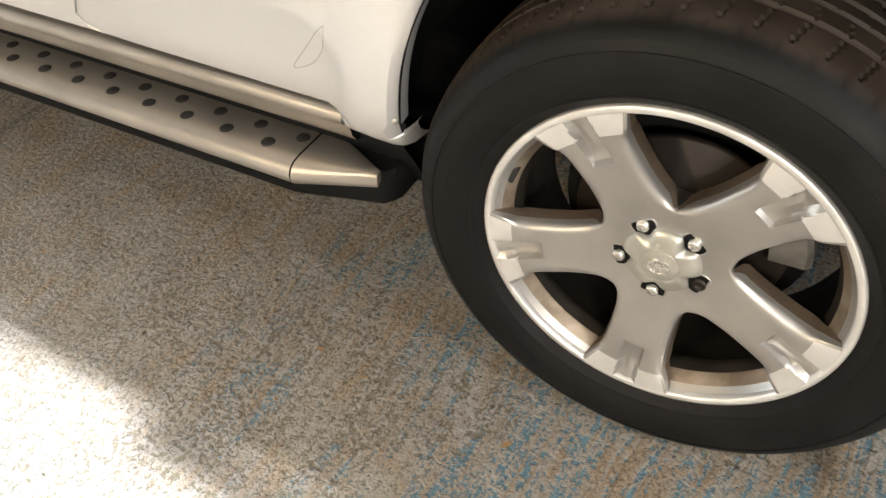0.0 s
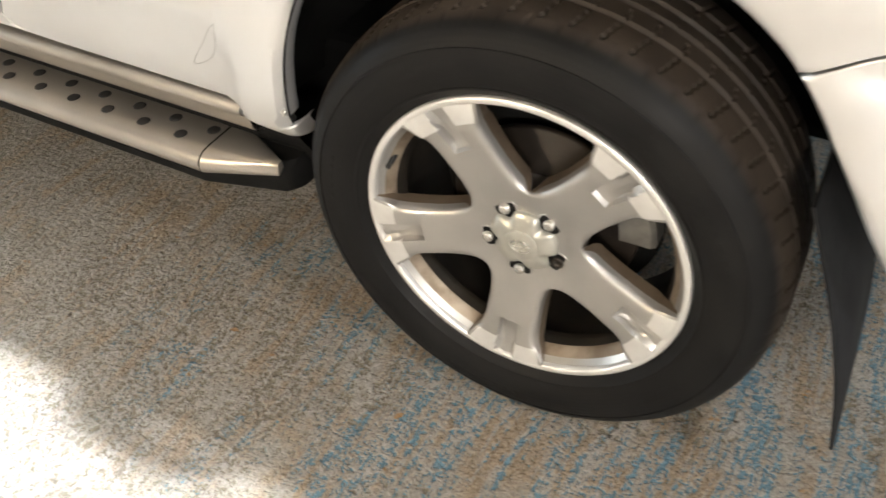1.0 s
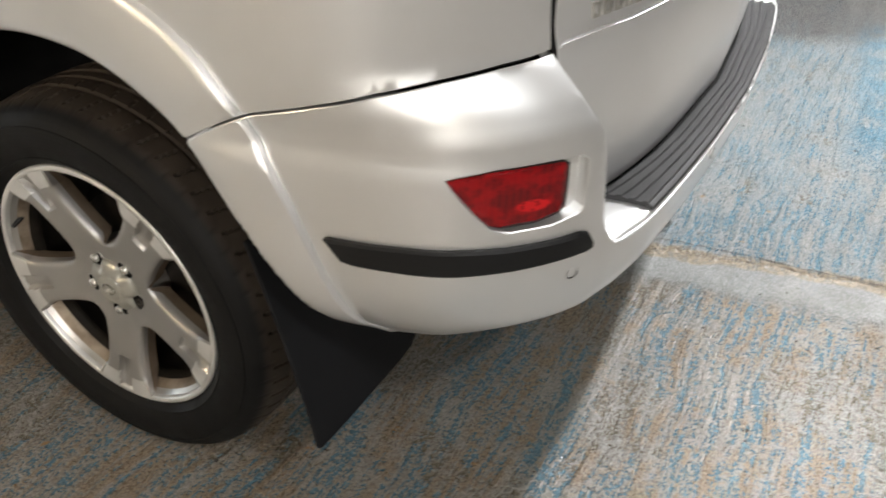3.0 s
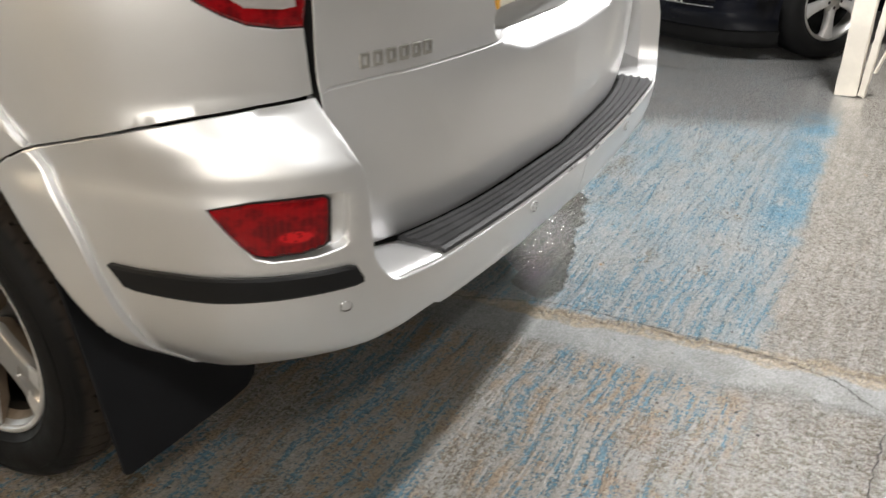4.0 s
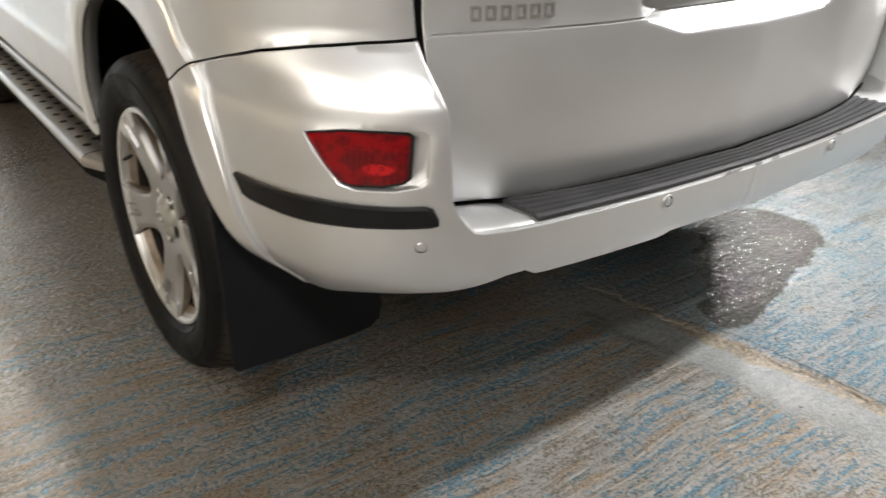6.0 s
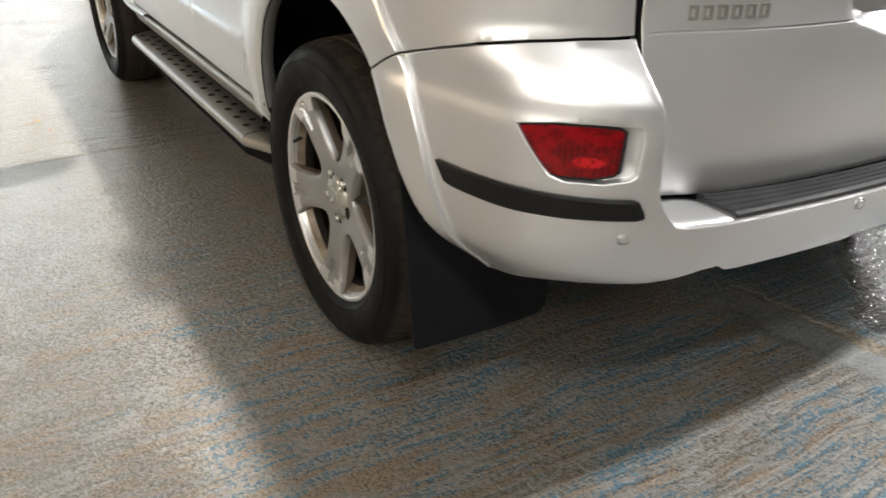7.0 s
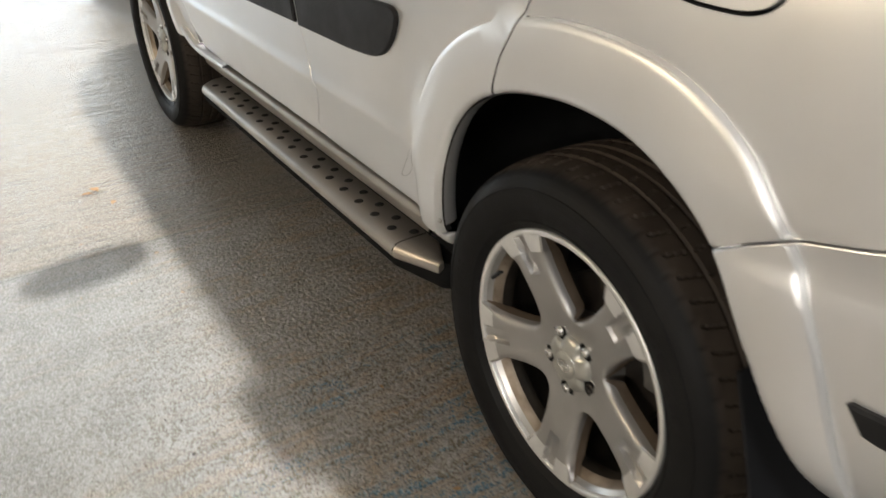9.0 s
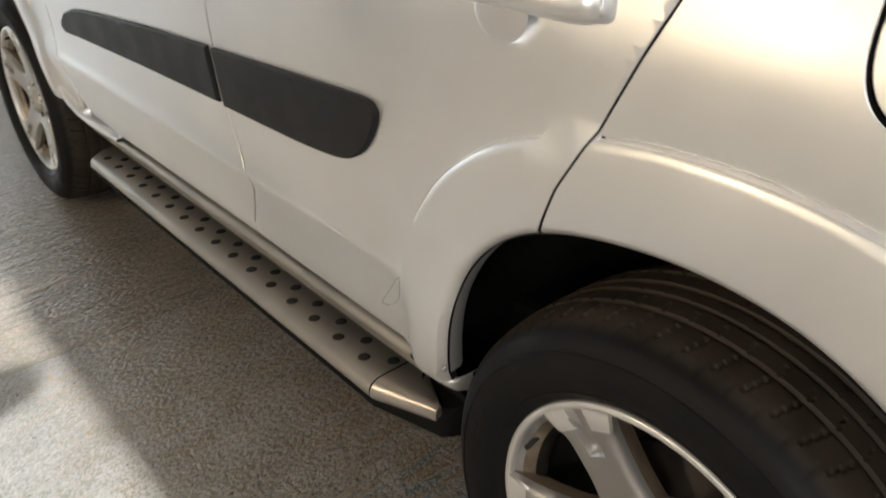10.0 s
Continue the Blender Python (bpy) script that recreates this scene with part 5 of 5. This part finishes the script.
    for rx, rz, zz in ((0.0155, 0.0115, 0.0), (0.0125, 0.0045, 0.0035), (0.0052, 0.0105, 0.0)):
        ev, ef = [], []
        for k in range(40):
            a = 2 * math.pi * k / 40
            for f, y in ((1.0, -0.0015), (1.0, -0.003), (0.84, -0.003), (0.84, -0.0015)):
                ev.append((rx * f * math.cos(a), y, zz + rz * f * math.sin(a)))
        for k in range(40):
            for i in range(3):
                ef.append((k * 4 + i, k * 4 + i + 1, ((k + 1) % 40) * 4 + i + 1, ((k + 1) % 40) * 4 + i))
        child("cap_ring", sharpen(mesh_of("cap_ring", ev, ef, NUT), 30), cap, "chrome ring on the cap")
    nut = sharpen(revolve("wheel_nut", [(0.0, 0.0185), (0.005, 0.0188), (0.0076, 0.0200), (0.0086, 0.0225), (0.0088, 0.030)], NUT, 18), 50)
    # shallow pocket whose black disc paints in the shade of a deep hole
    pocket = revolve("shaded_nut_pocket", [(0.0190, 0.0262), (0.0182, 0.0248), (0.0172, 0.0246), (0.0164, 0.0254), (0.0, 0.0256)], [ALLOY, BLACK], 32, [0, 0, 0, 1])
    for k in range(5):
        a = radians(122 - 72 * k)
        t = Matrix.Translation((0.0572 * math.cos(a), 0, 0.0572 * math.sin(a)))
        if k == 2:
            lock = revolve("locking_nut", [(0.0, 0.0245), (0.005, 0.0245), (0.0055, 0.0225), (0.0088, 0.0225), (0.0092, 0.03)], DISC, 20)
            child("locking_nut", lock, w, "dark locking wheel nut", t)
        else:
            child("wheel_nut", nut, w, "chrome wheel nut", t)
        child("shaded_nut_pocket", pocket, w, "", t)
    child("brake_disc", revolve("brake_disc", [(0.06, 0.075), (0.085, 0.078), (0.09, 0.092), (0.142, 0.092), (0.145, 0.095), (0.145, 0.102), (0.14, 0.104)], DISC, 72), w, "near-black brown brake disc")
    cal = []
    for a in np.linspace(2, 34, 9):
        c, s = math.cos(radians(a)), math.sin(radians(a))
        cal.append([Vector((r * c, y, r * s)) for r, y in [(0.12, 0.08), (0.165, 0.08), (0.172, 0.086), (0.172, 0.12), (0.12, 0.12)]])
    child("brake_caliper", sharpen(sweep("brake_caliper", cal, CALIPER, True), 30), w, "grey brake caliper", Matrix.Rotation(radians(0), 4, "Y"))
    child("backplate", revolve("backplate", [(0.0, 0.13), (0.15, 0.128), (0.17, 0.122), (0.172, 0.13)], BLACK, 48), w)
    valve = revolve("tyre_valve", [(0.0, -0.03), (0.0035, -0.03), (0.004, -0.02), (0.0045, 0.0), (0.006, 0.004)], LINER, 12)
    a = radians(158)
    child("tyre_valve", valve, w, "", Matrix.Translation((0.222 * math.cos(a), 0.032, 0.222 * math.sin(a))) @ Matrix.Rotation(radians(20), 4, "X"))
    return w


wheel = wheel_at()
wheel.location = (0, 0, 0.35)
wheel["group"] = "wheels of the silver car"
copy_thing(wheel, Matrix.Translation((-2.56, 0, 0.35)) @ Matrix.Rotation(radians(37), 4, "Y"))
for x in (0.0, -2.56):
    copy_thing(wheel, Matrix.Translation((x, 2 * YC, 0.35)) @ Matrix.Rotation(math.pi, 4, "Z") @ Matrix.Rotation(radians(20 + x * 30), 4, "Y"))

# ---- the post ----
post = thing("timber_post", "chipped white painted timber post with a split batten", "post", (1.17, 3.54, 0))


def plank(name, w, d, h, seed, at, lean=0.0):
    rnd = random.Random(seed)
    secs = []
    for k in range(36):
        z = h * k / 35
        j = 0.0018
        c = [(-w / 2, -d / 2), (-w / 2 + 0.006, -d / 2 - 0.001), (0, -d / 2), (w / 2 - 0.006, -d / 2), (w / 2, -d / 2 + 0.006), (w / 2, d / 2), (-w / 2, d / 2)]
        secs.append([Vector((x + rnd.uniform(-j, j), y + rnd.uniform(-j, j), z + (rnd.uniform(0, 0.012) if k == 0 else 0))) for x, y in c])
    return child(name, sharpen(sweep(name, secs, WHITE_WOOD, True), 35), post, "", Matrix.Translation(at) @ Matrix.Rotation(lean, 4, "Y"))


plank("upright", 0.092, 0.10, CEIL, 3, (-0.01, 0, 0), radians(-0.6))
plank("batten", 0.032, 0.07, 0.62, 5, (0.057, -0.01, 0), radians(2.2))
plank("splinter", 0.014, 0.03, 0.10, 8, (0.09, -0.03, 0.12), radians(14))

# ---- the dark car across the aisle ----
dark = thing("dark_car", "dark blue car parked nose out with bright five-spoke wheels", "car")
HEAD = math.atan2(-0.8, -0.6)
dark.matrix_basis = Matrix.Translation((0.985, 4.1, 0)) @ Matrix.Rotation(HEAD, 4, "Z")
# local: x ahead, y to its left, the near front wheel's outer face at the origin
WID = 1.7
plan = [(-0.2, -0.03), (0.12, -0.02), (0.36, -0.06), (0.55, -0.17), (0.68, -0.36), (0.76, -0.6), (0.79, -WID / 2)]
plan = plan + [(x, -WID - y) for x, y in plan[::-1][1:]]
pl = spline(plan, 6)
levels = [(0.15, -0.05), (0.17, -0.02), (0.22, -0.005), (0.26, 0.0), (0.30, -0.012), (0.37, -0.01), (0.42, 0.004), (0.5, 0.0), (0.58, -0.02), (0.66, -0.06), (0.74, -0.14), (0.80, -0.3)]
rows = []
for z, o in levels:
    rows.append([Vector((x + o * (1 if x > 0.1 else 0.2), -WID / 2 + (y + WID / 2) * (1 + o * 0.4), z)) for x, y in pl if x > 0.3])
child("dark_bumper", sharpen(sweep("dark_bumper", rows, NAVY), 45), dark)

# black skirt added to stand for the shade on the floor under the nose
nose_shade = [[Vector((x + o, -WID / 2 + (y + WID / 2) * (1 + o * 0.4), z)) for x, y in pl if x > 0.3] for z, o in ((0.065, -0.09), (0.075, -0.05), (0.11, -0.035), (0.16, -0.03))]
child("nose_shade", sweep("nose_shade", nose_shade, BLACK), dark, "black skirt standing for the shade under the bumper")


def slab(name, pts, z0, z1, mat, lab=""):
    return child(name, sharpen(sweep(name, [[Vector((x, y, z)) for x, y in pts] for z in (z0, z1)], mat, True), 30), dark, lab)


slab("dark_wing_body", [(-0.42, -0.02), (-0.42, -WID), (-3.2, -WID), (-3.2, -0.02)], 0.2, 0.95, NAVY)
slab("dark_cabin", [(-0.9, -0.15), (-0.9, -WID + 0.15), (-3.0, -WID + 0.15), (-3.0, -0.15)], 0.95, 1.45, GLASS_DARK)
slab("dark_engine_bay", [(0.5, -0.22), (0.5, -WID + 0.22), (-0.5, -WID + 0.22), (-0.5, -0.22)], 0.11, 0.86, BLACK)
arch = []
for a in np.linspace(8, 172, 40):
    c, s = math.cos(radians(a)), math.sin(radians(a))
    arch.append([Vector((0.36 * c, -0.022, 0.31 + 0.36 * s)), Vector((0.375 * c, -0.006, 0.31 + 0.375 * s)), Vector((0.40 * c, 0.0, 0.31 + 0.40 * s)), Vector((0.45 * c, -0.008, 0.31 + 0.47 * s)), Vector((0.47 * c, -0.03, 0.31 + 0.56 * s))])
child("dark_arch", sweep("dark_arch", arch, NAVY), dark)


def at_plan(d):
    y = -d
    k = [i for i in range(len(pl)) if pl[i][0] > 0.3 and pl[i][1] > -WID / 2 - 0.01]
    ys, xs = np.array([pl[i][1] for i in k]), np.array([pl[i][0] for i in k])
    o = np.argsort(ys)
    x = float(np.interp(y, ys[o], xs[o]))
    x2 = float(np.interp(y + 0.02, ys[o], xs[o]))
    return x, math.atan2(x2 - x, 0.02)


fx, fa = at_plan(0.42)
base = Matrix.Translation((fx - 0.012, -0.42, 0.295)) @ Matrix.Rotation(-fa, 4, "Z")
ring = child("fog_bezel", revolve("fog_bezel", [(0.036, 0.012), (0.04, -0.004), (0.046, -0.008), (0.052, -0.004), (0.056, 0.01)], DULL, 40), dark, "bright fog lamp ring", base @ Matrix.Rotation(radians(90), 4, "Z"))
child("fog_glass", revolve("fog_glass", [(0.0, -0.008), (0.02, -0.006), (0.034, 0.0), (0.038, 0.008)], SIDELIGHT, 32), ring)
for zz in (0.275, 0.305, 0.335):
    secs = []
    for d in np.linspace(0.22, 0.9, 24):
        if abs(d - 0.42) < 0.05:
            continue
        x, _ = at_plan(d)
        secs.append([Vector((x + a, -d, zz + b)) for a, b in ((-0.01, 0.004), (0.004, 0.003), (0.006, 0), (0.004, -0.003), (-0.01, -0.004))])
    child("grille_bar", sweep("grille_bar", secs, CHROME if zz < 0.3 else BLACK), dark)


def dark_wheel():
    w = child("front_wheel", revolve("front_wheel_tyre", [(0.205, 0.012), (0.215, -0.002), (0.24, -0.012), (0.27, -0.012), (0.29, 0.0), (0.302, 0.02), (0.309, 0.05), (0.31, 0.1), (0.308, 0.15), (0.29, 0.19), (0.22, 0.19)], RUBBER, 96), dark, "alloy wheel with a black tyre", Matrix.Translation((0, 0, 0.309)) @ Matrix.Rotation(math.pi, 4, "Z"))
    child("dark_rim", revolve("dark_rim", [(0.19, 0.02), (0.196, 0.004), (0.203, 0.0), (0.21, 0.001), (0.212, 0.012), (0.2, 0.03), (0.192, 0.08), (0.19, 0.15), (0.02, 0.152)], [ALLOY, BLACK], 72, [0, 0, 0, 0, 0, 0, 1, 1]), w)
    rows = []
    for r in np.linspace(0.02, 0.2, 12):
        h = float(np.interp(r, [0.02, 0.05, 0.1, 0.16, 0.2], [0.016, 0.024, 0.02, 0.027, 0.042]))
        y = float(np.interp(r, [0.02, 0.06, 0.14, 0.2], [0.016, 0.014, 0.008, 0.004]))
        rows.append([Vector((r, y + 0.035, -h)), Vector((r, y + 0.006, -h)), Vector((r, y, -h * 0.8)), Vector((r, y - 0.002, 0)), Vector((r, y, h * 0.8)), Vector((r, y + 0.006, h)), Vector((r, y + 0.035, h))])
    sp = sweep("dark_spoke", rows, MACHINED)
    for k in range(5):
        child("dark_spoke", sp, w, "", Matrix.Rotation(radians(20 + 72 * k), 4, "Y"))
    child("dark_hub", revolve("dark_hub", [(0.0, 0.006), (0.022, 0.006), (0.026, 0.009), (0.03, 0.014), (0.06, 0.016), (0.065, 0.03)], DULL, 40), w)
    for k in range(5):
        a = radians(56 + 72 * k)
        child("dark_nut", revolve("dark_nut", [(0.0, 0.011), (0.007, 0.011), (0.009, 0.013), (0.009, 0.018)], DISC, 12), w, "", Matrix.Translation((0.043 * math.cos(a), 0, 0.043 * math.sin(a))))


dark_wheel()

# ---- cracks and joints in the floor ----


def crack(name, pts, width, seed, mat=GRIT, label="dark crack in the concrete floor"):
    rnd = random.Random(seed)
    line, verts, faces = spline(pts, 14), [], []
    for i, p in enumerate(line):
        t = line[min(i + 1, len(line) - 1)] - line[max(i - 1, 0)]
        n = np.array([-t[1], t[0]]) / (np.hypot(*t) + 1e-9)
        c = p + n * rnd.uniform(-1, 1) * width * 0.9
        wa, wb = width * rnd.uniform(0.15, 0.7), width * rnd.uniform(0.15, 0.7)
        verts += [(*(c + n * wa), 0.0012), (*c, 0.0016), (*(c - n * wb), 0.0012)]
    for i in range(len(line) - 1):
        faces += [(3 * i, 3 * i + 1, 3 * i + 4, 3 * i + 3), (3 * i + 1, 3 * i + 2, 3 * i + 5, 3 * i + 4)]
    return tagged(new(name, mesh_of(name, verts, faces, mat)), label, "crack", kind="structure")


crack("floor_crack", [(-0.6, 0.9), (0.1, 0.98), (0.43, 1.035), (0.57, 1.085), (0.707, 1.144), (0.872, 1.166), (1.167, 1.184), (1.301, 1.192), (1.43, 1.17), (1.55, 1.10), (1.9, 0.98)], 0.0028, 1)
crack("floor_crack", [(1.72, 2.3), (1.64, 1.6), (1.605, 1.37), (1.565, 1.12), (1.545, 0.91), (1.54, 0.6), (1.57, 0.1)], 0.0045, 2)
crack("floor_crack", [(0.15, 3.55), (0.325, 3.537), (0.44, 3.54), (0.475, 3.59), (0.51, 3.645)], 0.008, 3)
crack("floor_crack", [(0.86, 3.55), (0.91, 3.67), (0.97, 3.74), (1.025, 3.836), (1.14, 3.93)], 0.009, 4)
crack("floor_crack", [(-1.52, -1.2), (-1.545, -0.6), (-1.555, 0.0), (-1.53, 0.6)], 0.003, 6)


# ---- leaves and grit ----
def leaf_at(x, y, size, turn, seed):
    rnd = random.Random(seed)
    rows = []
    for t in np.linspace(0, 1, 9):
        w = size * 0.27 * math.sin(math.pi * min(1, 0.05 + t * 0.95)) ** 0.8 * rnd.uniform(0.75, 1.15)
        zc = 0.002 + 0.1 * size * math.sin(t * 3.0) + rnd.uniform(0, 0.001)
        rows.append([Vector(((t - 0.5) * size, -w, zc + 0.08 * size)), Vector(((t - 0.5) * size, 0, zc)), Vector(((t - 0.5) * size, w, zc + 0.07 * size * rnd.random()))])
    ob = new("dry_leaf", sweep("dry_leaf", rows, LEAF))
    ob.matrix_basis = pose(x, y, 0.0, 0, 0, turn)
    return tagged(ob, "small dry brown leaf curled on the floor", "leaf", "leaves on the floor")


leaf_at(-2.044, -0.424, 0.05, 20, 1)
leaf_at(-2.015, -0.452, 0.042, 75, 2)
leaf_at(-1.9, -0.388, 0.034, -30, 3)
leaf_at(-0.518, -0.09, 0.018, 10, 4)
leaf_at(-0.15, -0.114, 0.02, 60, 5)
grit_v, grit_f = [], []
rnd = random.Random(11)
for k in range(420):
    x, y, s = rnd.uniform(-2.2, 2.4), rnd.uniform(-1.2, 3.2), rnd.uniform(0.0012, 0.004)
    b = len(grit_v)
    for dx, dy, dz in ((-1, -1, 0), (1, -0.7, 0), (0.8, 1, 0), (-0.9, 0.8, 0), (0.1, 0, 1)):
        grit_v.append((x + s * dx * rnd.uniform(0.5, 1.5), y + s * dy * rnd.uniform(0.5, 1.5), s * dz * 0.9))
    grit_f += [(b, b + 1, b + 4), (b + 1, b + 2, b + 4), (b + 2, b + 3, b + 4), (b + 3, b, b + 4)]
tagged(new("grit", mesh_of("grit", grit_v, grit_f, GRIT, False)), "scattered dark grit on the concrete floor", "grit", kind="stuff")
